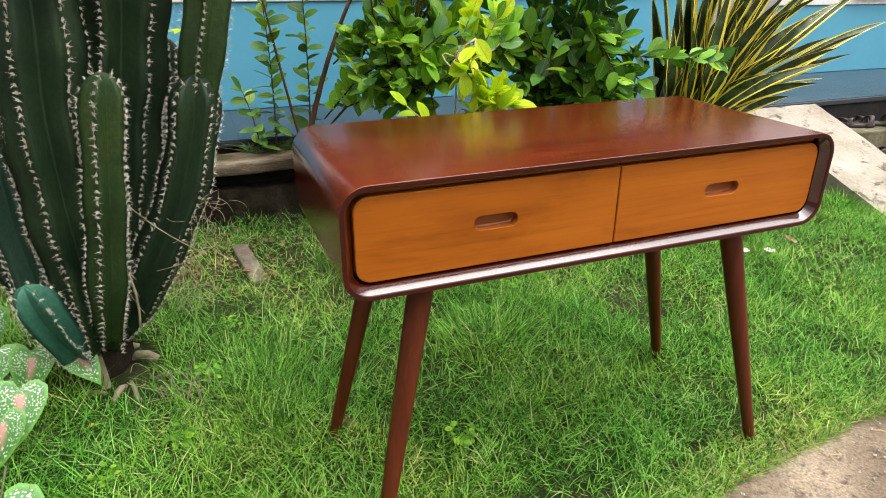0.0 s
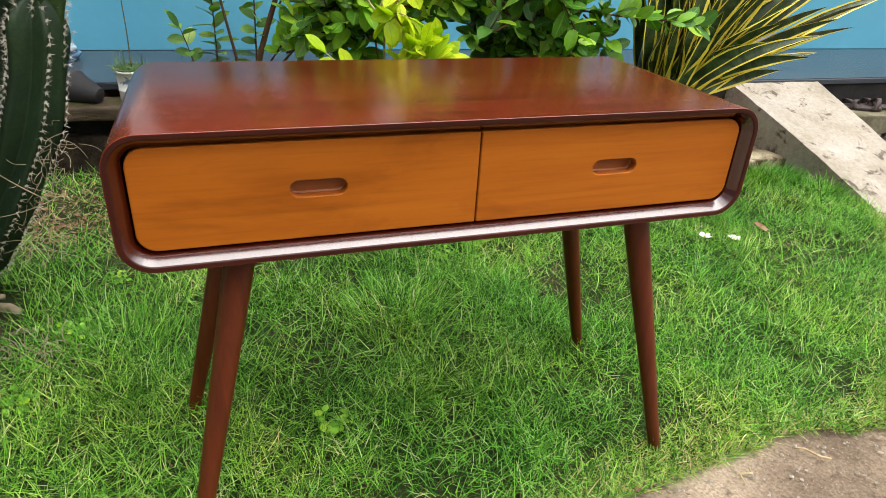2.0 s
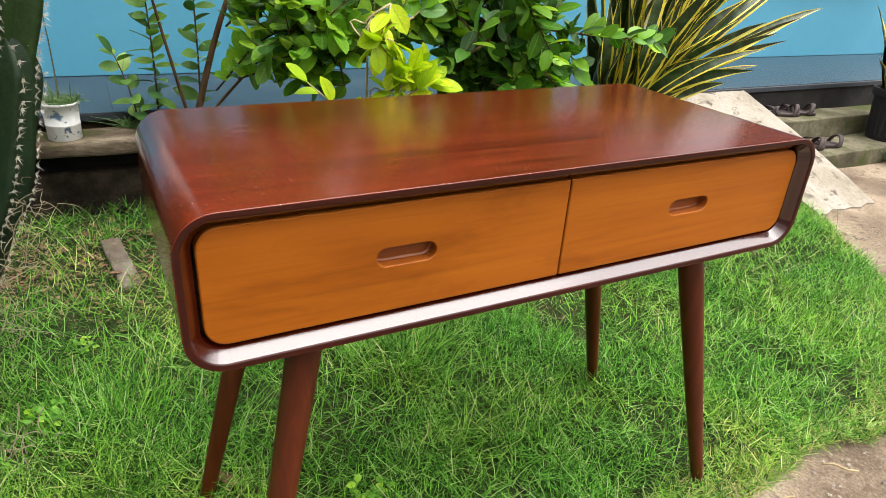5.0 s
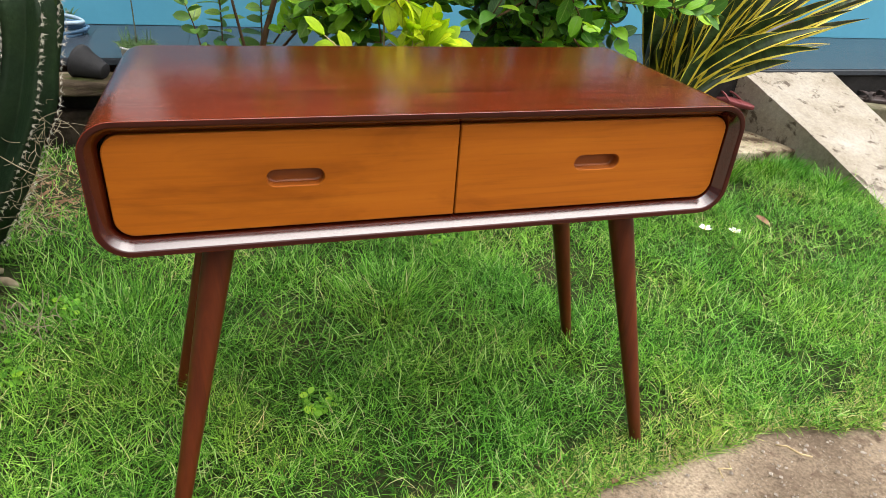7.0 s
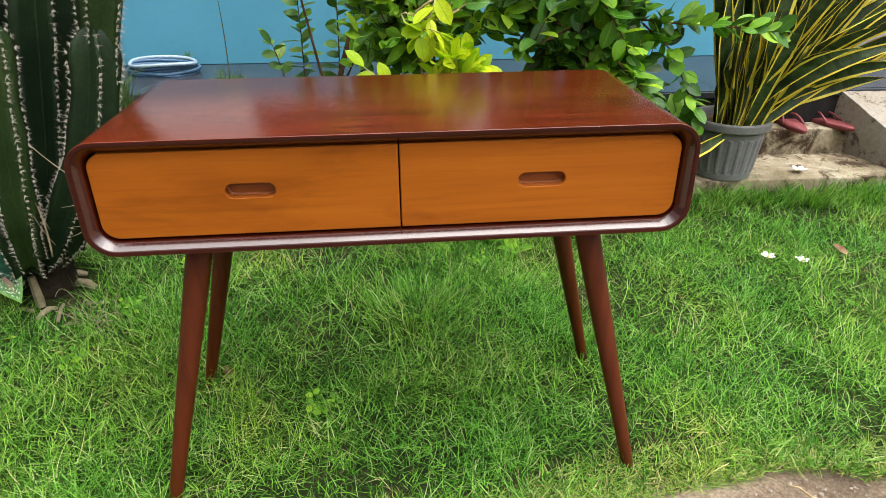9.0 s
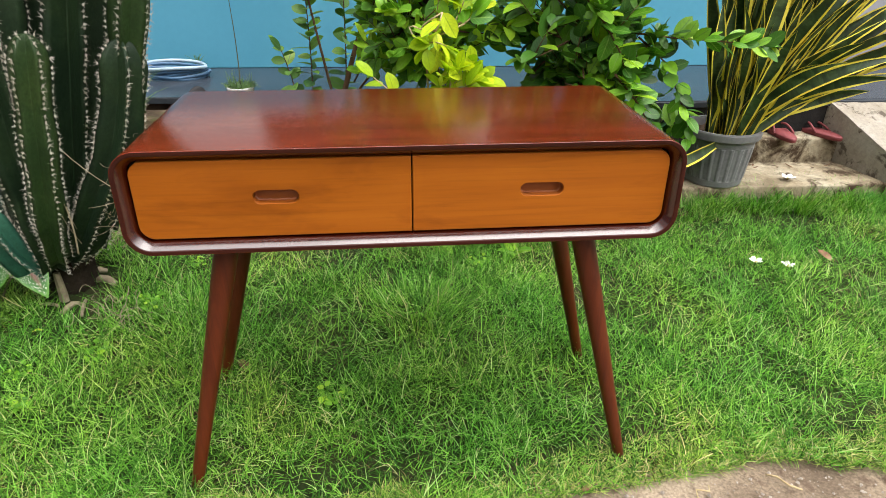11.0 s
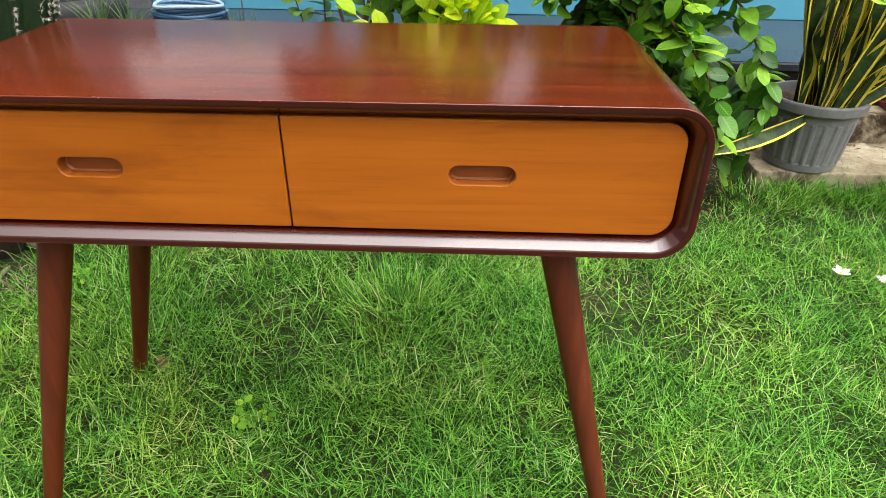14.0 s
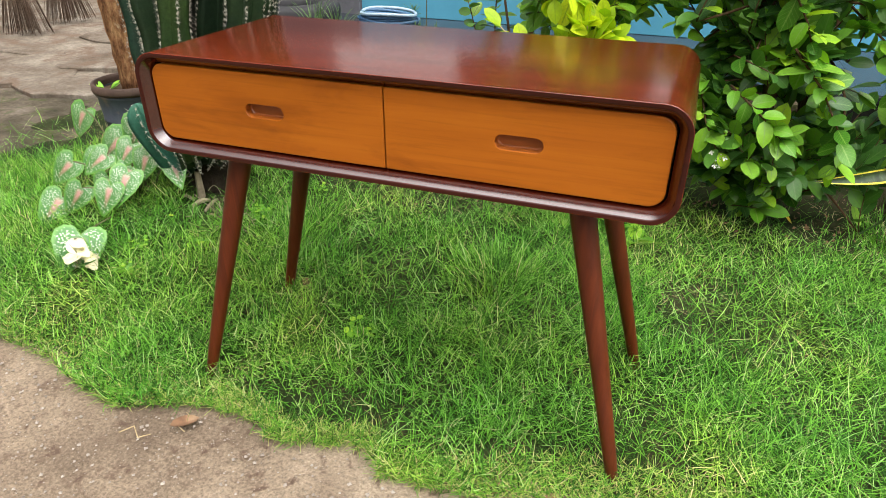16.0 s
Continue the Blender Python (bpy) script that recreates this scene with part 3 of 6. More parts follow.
wall("wall_blue_west", -1.35, 2.49, WY, WY + 0.15, PZ, 0.88, M_BLUE, "sky-blue painted lower house wall")
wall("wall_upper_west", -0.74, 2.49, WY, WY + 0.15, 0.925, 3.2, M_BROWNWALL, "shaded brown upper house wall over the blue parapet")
wall("wall_grey", 2.49, 3.07, WY - 0.02, WY + 0.15, PZ, 3.2, M_GREYWALL, "grey-white plastered wall pier beside a doorway")
wall("wall_blue_east", 3.07, 7.0, WY, WY + 0.15, PZ, 0.82, M_BLUE, "sky-blue painted lower house wall")
wall("wall_pale_east", 3.07, 7.0, WY, WY + 0.15, 0.865, 3.2, M_PALE, "pale upper house wall")
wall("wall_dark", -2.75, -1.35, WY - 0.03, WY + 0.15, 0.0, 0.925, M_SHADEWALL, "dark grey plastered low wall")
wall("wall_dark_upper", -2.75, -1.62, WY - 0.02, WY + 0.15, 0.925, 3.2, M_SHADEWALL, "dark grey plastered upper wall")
# added out of view to block sky light from the left
wall("wall_side_blocker", -3.6, -3.45, -6.0, 0.2, 0.0, 2.2, M_SHADEWALL, "plain grey unseen wall added to block light from the left")
wall("porch_post", 0.38, 0.56, WY - 0.06, WY - 0.003, 0.925, 3.2, M_PALE, "pale porch post against the brown wall")
for n_, x0, x1, z in (("trim_west", -1.35, 2.49, 0.88), ("trim_east", 3.07, 7.0, 0.82)):
    bm = bmesh.new()
    rbox(bm, x0, x1, WY - 0.012, WY + 0.15, z, z + 0.045, 0.004, 1)
    tagged(part(n_, bm, M_WHITE, smooth=False), "white painted dado rail on the blue wall", "trim", kind="structure")


def window(name, x0, x1, z0, z1, label):
    w = empty(name, ((x0 + x1) / 2, WY - 0.03, z0))
    hw, h = (x1 - x0) / 2, z1 - z0
    for a, b, c, d in ((-hw, hw, 0, 0.07), (-hw, hw, h - 0.06, h), (-hw, -hw + 0.06, 0.07, h - 0.06), (hw - 0.06, hw, 0.07, h - 0.06), (-0.03, 0.03, 0.07, h - 0.06)):
        bm = bmesh.new()
        rbox(bm, a, b, -0.02, 0.028, c, d, 0.003, 1)
        part("frame_bar", bm, M_BROWNFRAME, w, smooth=False)
    for a, b in ((-hw + 0.06, -0.03), (0.03, hw - 0.06)):
        bm = bmesh.new()
        rbox(bm, a, b, 0.008, 0.02, 0.07, h - 0.06, 0, 1)
        part("pane", bm, M_GLASS, w, "dark reflective glass pane", smooth=False)
    return tagged(w, label, "window", kind="structure")


M_GLASS, _nt, _b = base_mat("dark_glass", 0.06)
_b.inputs["Base Color"].default_value = (0.05, 0.055, 0.06, 1)
window("window_1", 3.78, 4.9, 0.87, 2.1, "brown-framed house window above the blue wall")

# porch slab with tiles laid on it
porch = empty("porch", (0, 0, 0))
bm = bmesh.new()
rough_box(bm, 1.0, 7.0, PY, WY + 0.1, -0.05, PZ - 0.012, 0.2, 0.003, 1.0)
part("porch_slab", bm, M_RISER, porch, "black porch riser")
bm = bmesh.new()
rough_box(bm, -2.1, 0.996, 2.0, WY + 0.1, -0.05, PZ - 0.012, 0.12, 0.008, 4.0)
part("porch_slab", bm, M_SOIL, porch, "dark stained porch base")
tagged(porch, "raised house porch with grey floor tiles", "porch", kind="structure")
bm = bmesh.new()
rbox(bm, -2.1, 0.998, 1.962, WY, PZ - 0.03, PZ - 0.004, 0.002, 1)
rbox(bm, 1.002, 7.0, PY - 0.012, WY, PZ - 0.03, PZ - 0.004, 0.002, 1)
part("grout_bed", bm, M_GROUT, porch, smooth=False)


def tile_mesh(w, d):
    b_ = bmesh.new()
    rbox(b_, -w / 2, w / 2, -d / 2, d / 2, -0.008, 0.0, 0.0003, 1)
    me = bpy.data.meshes.new("tile")
    b_.to_mesh(me)
    b_.free()
    me.materials.append(M_TILE)
    return me


TW = 0.40
tl_back = tile_mesh(TW - 0.0008, 0.399)
tl_w = tile_mesh(TW - 0.0008, 0.236)
tl_e = tile_mesh(TW - 0.0008, 0.396)
for k in range(23):
    x = -1.9 + k * TW
    if x > 6.9:
        break
    for me, yc in ((tl_back, 2.398), (tl_w, 2.081) if x < 0.9 else (tl_e, 2.0)):
        ob = new("tile", me)
        ob.parent = porch
        ob.location = (x, yc, PZ)

# overhanging ledge before the western porch
ledge = empty("ledge", (0, 0, 0))
bm = bmesh.new()
rough_box(bm, -2.1, 0.9, 1.795, 1.958, 0.254, 0.305, 0.03, 0.012, 2.0, 0.010)
part("ledge_slab", bm, M_LEDGE, ledge)
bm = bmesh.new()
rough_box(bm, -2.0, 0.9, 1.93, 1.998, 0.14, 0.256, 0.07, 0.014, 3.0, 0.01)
part("ledge_recess", bm, M_RISER, ledge, "black recess below the ledge")
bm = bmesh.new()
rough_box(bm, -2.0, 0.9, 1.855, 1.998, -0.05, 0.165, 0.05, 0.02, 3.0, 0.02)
part("ledge_base", bm, M_BASE, ledge, "dark brown base below the ledge")
tagged(ledge, "worn mossy concrete ledge along the porch", "ledge", kind="structure")


def slab(name, x0, x1, y0, y1, z0, z1, mat_, label, seed, cat="step"):
    bm = bmesh.new()
    rough_box(bm, x0, x1, y0, y1, z0, z1, 0.05, 0.006, seed, 0.008)
    return tagged(part(name, bm, mat_, smooth=False), label, cat, kind="structure")


slab("step_slab", 1.22, 2.24, 1.395, 1.82, -0.04, 0.088, M_STEP, "low cracked concrete slab before the steps", 11)
slab("step_upper_west", 1.42, 2.16, 1.695, 1.83, 0.05, 0.203, M_STEP, "worn pale concrete step", 12)
slab("step_upper_east", 2.64, 4.6, 1.62, 1.83, -0.02, 0.20, M_MOSSTEP, "mossy dark concrete step", 13)
slab("step_lower_east", 2.66, 4.6, 1.36, 1.63, -0.02, 0.085, M_MOSSTEP, "low damp concrete step", 14)

# sloping ramp: surface from the porch edge to the dirt
rv, rf = [], []
NR, NS = 22, 14
for i in range(NR + 1):
    t = i / NR
    for j in range(NS + 1):
        s = j / NS
        xl, xr = 2.07 + 0.17 * t, 2.64 + 0.03 * t
        if i == NR:
            xr += 0.02 * noise.noise(Vector((s * 6, 2, 1)))
        x = xl + (xr - xl) * s
        y = PY + 0.02 - (0.88 + (0.03 * noise.noise(Vector((s * 5, 0, 0))) if i == NR else 0)) * t
        z = PZ - 0.002 - (PZ - 0.004) * t + 0.012 * math.sin(math.pi * t) + (0.005 * noise.noise(Vector((x * 14, y * 14, 1))) if 0 < i else 0)
        rv.append((x, y, z))
n0 = len(rv)
for (x, y, z) in list(rv):
    rv.append((x, y, -0.05))
R1 = NS + 1
for i in range(NR):
    for j in range(NS):
        a = i * R1 + j
        rf += [(a, a + R1, a + R1 + 1, a + 1), (n0 + a, n0 + a + 1, n0 + a + R1 + 1, n0 + a + R1)]
for i in range(NR):
    a, b = i * R1, (i + 1) * R1
    rf += [(a, n0 + a, n0 + b, b), (a + NS, b + NS, n0 + b + NS, n0 + a + NS)]
for j in range(NS):
    a, b = NR * R1 + j, NR * R1 + j + 1
    rf += [(a, n0 + a, n0 + b, b), (j, j + 1, n0 + j + 1, n0 + j)]
ramp_ob = part_me("ramp", pydata("ramp", rv, rf), M_RAMP, smooth=False)
tagged(ramp_ob, "sloping pale cement ramp with dark chips up to the porch", "ramp", kind="structure")

# concrete apron and back wall far to the west
slab("apron", -7.5, -1.6, 1.62, 4.6, -0.04, 0.026, M_APRON, "pale cracked concrete apron", 21, "pavement")
slab("mossy_slab", -4.2, -1.62, 0.80, 1.66, -0.04, 0.010, M_MOSS, "damp mossy cement ground before the apron", 23, "pavement")


def broken_plate(cx, cy, rx, ry, z, seed):
    """An uneven broken slab of concrete lying on the ground."""
    r = np.random.default_rng(seed)
    n = 15
    P = []
    for i in range(n):
        a = 2 * math.pi * i / n
        k = 1 + r.normal(0, 0.16)
        P.append((cx + rx * k * math.cos(a), cy + ry * k * math.sin(a)))
    tx, ty = r.normal(0, 0.012, 2)
    top = lambda p, d: z + tx * (p[0] - cx) + ty * (p[1] - cy) + d
    bm = loft([[(p[0], p[1], -0.01) for p in P], [(p[0], p[1], top(p, -0.006)) for p in P], [(cx + (p[0] - cx) * 0.96, cy + (p[1] - cy) * 0.96, top(p, 0)) for p in P]])
    return tagged(part("broken_slab", bm, M_APRON, smooth=False), "broken pale concrete slab lying at the edge of the apron", "slab", "broken slabs")


for args in ((-2.72, 1.72, 0.38, 0.22, 0.038, 1), (-3.25, 1.80, 0.42, 0.30, 0.045, 2), (-2.3, 1.80, 0.3, 0.2, 0.04, 3), (-2.95, 2.25, 0.5, 0.28, 0.05, 4), (-3.7, 2.35, 0.45, 0.26, 0.04, 5), (-2.45, 2.3, 0.25, 0.2, 0.045, 6), (-3.2, 2.9, 0.5, 0.3, 0.045, 8)):
    broken_plate(*args)
wall("wall_mossy", -5.5, -4.42, 1.5, 2.45, 0.0, 1.3, M_MOSS, "dark mossy low wall beside the brooms")
# added behind the camera to darken low sky light and reflections
wall("wall_back_blocker", -8.0, 8.0, -6.2, -6.0, 0.0, 3.4, M_SHADEWALL, "plain dark unseen wall added to darken reflections")
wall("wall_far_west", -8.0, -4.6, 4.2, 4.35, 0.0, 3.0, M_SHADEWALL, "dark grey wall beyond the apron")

# ---- the table ----


TX = -0.0055


def rrect(hw, z0, z1, r, inset, y, n=8):
    """Points of a rounded rectangle in the plane y."""
    hw, z0, z1, r = hw - inset, z0 + inset, z1 - inset, max(r - inset, 0.004)
    P = []
    for cx, cz, a0 in ((hw - r, z1 - r, 0), (-hw + r, z1 - r, 90), (-hw + r, z0 + r, 180), (hw - r, z0 + r, 270)):
        for k in range(n + 1):
            a = radians(a0 + 90 * k / n)
            P.append((TX + cx + r * math.cos(a), y, cz + r * math.sin(a)))
    return P


TABLE_HW, TB0, TB1, TR = 0.4965, 0.566, 0.757, 0.046
table = empty("console_table", (0, 0, 0))
prof = [(0.008, 0.406), (0.002, 0.404), (0.0, 0.398), (0.0, -0.0136), (0.0, -0.0141), (0.0003, -0.0145), (0.0008, -0.0148), (0.0012, -0.0148), (0.0064, -0.0148), (0.0072, -0.0146), (0.0080, -0.0140), (0.0088, -0.0130), (0.0200, 0.0020), (0.0206, 0.0035), (0.0212, 0.365)]
rings = [rrect(TABLE_HW, TB0, TB1, TR, i, y) for i, y in prof]
body = part("body", loft(rings[:8], cap1=False), M_BODY, table, "glossy red-brown mahogany shell with rounded corners")
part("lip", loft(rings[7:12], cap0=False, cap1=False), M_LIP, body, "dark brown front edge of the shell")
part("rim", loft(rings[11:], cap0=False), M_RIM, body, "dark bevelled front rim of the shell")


def drawer_front(x0, x1, side):
    """A drawer front with two rounded corners on its outer side and a stadium finger slot."""
    z0, z1, r = TB0 + 0.0247, TB1 - 0.0228, 0.026
    bm = bmesh.new()
    P = []
    lr, rr = (r, 0.0015) if side < 0 else (0.0015, r)
    for cx, cz, rad, a0 in ((x1 - rr, z1 - rr, rr, 0), (x0 + lr, z1 - lr, lr, 90), (x0 + lr, z0 + lr, lr, 180), (x1 - rr, z0 + rr, rr, 270)):
        for k in range(9):
            a = radians(a0 + 90 * k / 8)
            P.append((cx + rad * math.cos(a), cz + rad * math.sin(a)))
    xm, zm, hl, hr = (-0.2372 if side < 0 else 0.2345), 0.6655, 0.0395, 0.0122

    def slot(g):
        Q = []
        for cx, a0 in ((xm + hl - hr, -90), (xm - hl + hr, 90)):
            for k in range(11):
                a = radians(a0 + 180 * k / 10)
                Q.append((cx + (hr + g) * math.cos(a), zm + (hr + g) * math.sin(a)))
        return Q
    xc, zc = (x0 + x1) / 2, (z0 + z1) / 2
    sh = lambda p, d: (p[0] - d * (1 if p[0] > xc else -1), p[1] - d * (1 if p[1] > zc else -1))
    front = [bm.verts.new((*[sh(p, 0.0015)[0]], 0.0, sh(p, 0.0015)[1])) for p in P]
    side_ = [bm.verts.new((p[0], 0.0015, p[1])) for p in P]
    back = [bm.verts.new((p[0], 0.02, p[1])) for p in P]
    s0 = [bm.verts.new((p[0], 0.0, p[1])) for p in slot(0.001)]
    s1 = [bm.verts.new((p[0], 0.0015, p[1])) for p in slot(0.0)]
    s2 = [bm.verts.new((p[0], 0.015, p[1])) for p in slot(-0.0008)]
    s3 = [bm.verts.new((p[0], 0.017, p[1])) for p in slot(-0.003)]
    ring = lambda L: [bm.edges.new((L[i], L[(i + 1) % len(L)])) for i in range(len(L))]
    bmesh.ops.triangle_fill(bm, edges=ring(front) + ring(s0), use_beauty=True)
    for A, B in ((front, side_), (side_, back), (s0, s1), (s1, s2), (s2, s3)):
        for i in range(len(A)):
            j = (i + 1) % len(A)
            f = bm.faces.new((A[i], A[j], B[j], B[i]))
            f.material_index = 1 if A is s1 or A is s2 else 0
    bm.faces.new(s3).material_index = 1
    bm.faces.new(back)
    bmesh.ops.recalc_face_normals(bm, faces=bm.faces)
    return bm


for x0, x1, s in ((-0.4775, -0.0012, -1), (0.0012, 0.4665, 1)):
    part("drawer", drawer_front(x0, x1, s), [M_DRAWER, M_SLOT], table, "honey-coloured teak drawer front with a routed finger slot", smooth=False)
bm = bmesh.new()
rbox(bm, -0.4795, 0.4685, 0.024, 0.026, TB0 + 0.0225, TB1 - 0.0225, 0, 1)
part("inner_back", bm, M_DARK, table, "dark gap behind the drawer fronts", smooth=False)


def leg(top, foot):
    top, foot = Vector(top), Vector(foot)
    rs = [0.0235, 0.0238, 0.0232, 0.021, 0.0185, 0.016, 0.0138, 0.0125, 0.0105]
    ts = [0, 0.02, 0.12, 0.32, 0.52, 0.72, 0.9, 0.993, 1.0]
    R = [[(x + c.x, y + c.y, c.z) for x, y, _ in circle(r, 0, 20)] for r, c in zip(rs, (top.lerp(foot, t) for t in ts))]
    return loft(R)


for tx, ty, fx, fy in ((-0.3435, 0.062, -0.474, -0.026), (0.3325, 0.062, 0.466, -0.002), (-0.3435, 0.318, -0.486, 0.338), (0.3325, 0.322, 0.475, 0.358)):
    part("leg", leg((tx, ty, TB0 + 0.004), (fx, fy, -0.004)), M_LEG, table, "tapered splayed round mahogany leg")
# it leans a little on the uneven lawn
table.matrix_basis = pose(-0.25, 0, 0.66) @ pose(0, 0, 0, 0, -0.36, 0) @ pose(0.25, 0, -0.66)
tagged(table, "glossy mahogany console table with two honey-coloured drawers standing on the lawn", "console table")

# ---- foliage helpers ----


def leaf_arrays(L, W, droop=0.16, fold=0.22, rows=6, wide=0.5):
    """An oval leaf along +y, folded along its midrib."""
    V, F, U = [], [], []
    for i in range(rows + 1):
        t = i / rows
        w = W / 2 * (math.sin(math.pi * t ** (math.log(0.5) / math.log(wide))) ** 0.55 if 0 < t < 1 else 0.02)
        z = -droop * L * t * t
        for s in (-1, 0, 1):
            V.append((s * w, L * t, z + (abs(s) * fold * w)))
            U.append((s, t))
    for i in range(rows):
        for k in (0, 1):
            a = i * 3 + k
            F.append((a, a + 1, a + 4, a + 3))
    return np.array(V), F, np.array(U)


def frame_of(p, d, n):
    """A pose at p whose y runs along d and whose z leans to n."""
    d = Vector(d).normalized()
    n = Vector(n)
    n = n - d * n.dot(d)
    if n.length < 1e-4:
        n = d.orthogonal()
    n.normalize()
    x = d.cross(n)
    return Matrix(((x.x, d.x, n.x, p[0]), (x.y, d.y, n.y, p[1]), (x.z, d.z, n.z, p[2]), (0, 0, 0, 1)))


def place_leaves(owner, kinds, mats, poses, nparts=300, near=None, leaf_name="leaf"):
    """The nearest leaves by the plan as parts of owner on shared meshes, the rest joined into one part."""
    order = sorted(range(len(poses)), key=lambda i: near(poses[i][1].translation) if near else i)
    meshes = {}
    rest = {}
    inv = Matrix.Translation(owner.location).inverted()
    for rank, i in enumerate(order):
        (k, mi), m, sc = poses[i]
        m = inv @ m
        if rank < nparts:
            if (k, mi) not in meshes:
                V, F, U = kinds[k]
                me = pydata(leaf_name, V, F, U)
                me.materials.append(mats[mi])
                me.polygons.foreach_set("use_smooth", [True] * len(me.polygons))
                meshes[(k, mi)] = me
            ob = new(leaf_name, meshes[(k, mi)])
            ob.parent = owner
            ob.matrix_basis = m @ Matrix.Scale(sc, 4)
        else:
            rest.setdefault(mi, []).append((k, m, sc))
    for mi, L in rest.items():
        VV, FF, UU, o = [], [], [], 0
        for k, m, sc in L:
            V, F, U = kinds[k]
            A = np.array(m)
            VV.append((V * sc) @ A[:3, :3].T + A[:3, 3])
            FF += [tuple(q + o for q in f) for f in F]
            UU.append(U)
            o += len(V)
        ob = part_me("foliage", pydata("foliage", np.concatenate(VV), FF, np.concatenate(UU)), mats[mi], owner)
        tagged(ob, kind="stuff")


def twig_leaves(P, spacing, kinds_ix, mat_ix, size=(0.8, 1.15), start=0.15, spread=55, upness=0.8, face=(0.0, -0.25, 0.0), lift=0.0):
    """Poses of leaves set round a twig P."""
    out = []
    P = [Vector(p) for p in P]
    lens = [0.0]
    for a, b in zip(P, P[1:]):
        lens.append(lens[-1] + (b - a).length)
    tot = lens[-1]
    s = tot * start
    phi = rng.uniform(0, 6.28)
    while s < tot:
        i = max(j for j in range(len(lens)) if lens[j] <= s)
        i = min(i, len(P) - 2)
        t = (s - lens[i]) / max(1e-6, lens[i + 1] - lens[i])
        p = P[i].lerp(P[i + 1], t)
        d = (P[i + 1] - P[i]).normalized()
        a = d.orthogonal().normalized()
        b = d.cross(a)
        rad = a * math.cos(phi) + b * math.sin(phi)
        ang = radians(spread * rng.uniform(0.75, 1.2) * (1.0 - 0.35 * s / tot))
        ld = d * math.cos(ang) + rad * math.sin(ang)
        ld.z += rng.uniform(-0.25, 0.2) + lift
        nrm = Vector((rng.normal(0, 0.5), rng.normal(0, 0.5), upness)) + Vector(face)
        out.append(((int(rng.choice(kinds_ix)), int(rng.choice(mat_ix))), frame_of(p, ld, nrm), float(rng.uniform(*size))))
        phi += 2.4 + rng.normal(0, 0.3)
        s += spacing * rng.uniform(0.7, 1.3)
    d = (P[-1] - P[-2]).normalized()
    for q in range(2):
        ld = d + Vector(rng.normal(0, 0.35, 3))
        out.append(((int(rng.choice(kinds_ix)), int(rng.choice(mat_ix))), frame_of(P[-1], ld, Vector((0, -0.3, 0.9)) + Vector(rng.normal(0, 0.3, 3))), float(rng.uniform(*size)) * 0.85))
    return out


def shrub(name, label, base, volumes, mats, kinds, twig_len=0.17, spacing=0.024, stem_r=0.012, nparts=300, extra=(), bark=None, hubs=()):
    """Stems from base to hubs, limbs to twigs whose tips fill the volumes, and leaves along the twigs."""
    own = empty(name, base)
    B = Vector(base)
    chunks, poses = [], []
    H = [Vector(h[:3]) for h in hubs]
    for h, thick in zip(H, [h[3] if len(h) > 3 else 1.0 for h in hubs]):
        P = bezier(B, B.lerp(h, 0.5) + Vector((rng.normal(0, 0.03), rng.normal(0, 0.03), 0.05)), h, 8)
        chunks.append(tube_arrays([p - B for p in P], list(np.linspace(stem_r * thick, stem_r * 0.55 * thick, 8)), 7))
    for (c, r, count, mset) in volumes:
        for q in range(count):
            while True:
                u = rng.uniform(-1, 1, 3)
                if 0.25 < np.dot(u, u) < 1:
                    break
            tip = Vector((c[0] + u[0] * r[0], c[1] + u[1] * r[1], c[2] + u[2] * r[2]))
            h = min(H, key=lambda k: (k - tip).length)
            d = (tip - h).normalized() * 0.7 + Vector((rng.normal(0, 0.3), rng.normal(-0.15, 0.3), 0.45 + rng.normal(0, 0.3)))
            d.normalize()
            ln = twig_len * rng.uniform(0.7, 1.3)
            st = tip - d * ln
            P = bezier(st, st + d * ln * 0.5 + Vector(rng.normal(0, 0.015, 3)), tip, 6)
            chunks.append(tube_arrays([p - B for p in P], list(np.linspace(0.0028, 0.0012, 6)), 4))
            L = bezier(h, h.lerp(st, 0.5) + Vector(rng.normal(0, 0.04, 3)), st, 5)
            chunks.append(tube_arrays([p - B for p in L], list(np.linspace(stem_r * 0.4, 0.003, 5)), 5))
            poses += twig_leaves(P, spacing, range(len(kinds)), mset, start=0.0)
    for P, sp, mset in extra:
        n_ = len(P)
        Q = []
        for i in range(n_ - 1):
            for t in range(4):
                Q.append(Vector(P[i]).lerp(Vector(P[i + 1]), t / 4))
        Q.append(Vector(P[-1]))
        chunks.append(tube_arrays([p - B for p in Q], list(np.linspace(0.004, 0.0015, len(Q))), 5))
        poses += twig_leaves(Q, sp, range(len(kinds)), mset, size=(0.7, 1.05), start=0.1, spread=62, face=(0.0, -0.5, 0.0), lift=0.3)
    V, F = join_arrays(chunks)
    part_me("branchwork", pydata("branchwork", V, F), bark or M_TWIG, own)
    place_leaves(own, kinds, mats, poses, nparts, near=lambda p: p.y + 0.15 * abs(p.z - 0.7))
    return tagged(own, label, "shrub")


# ---- grass ----


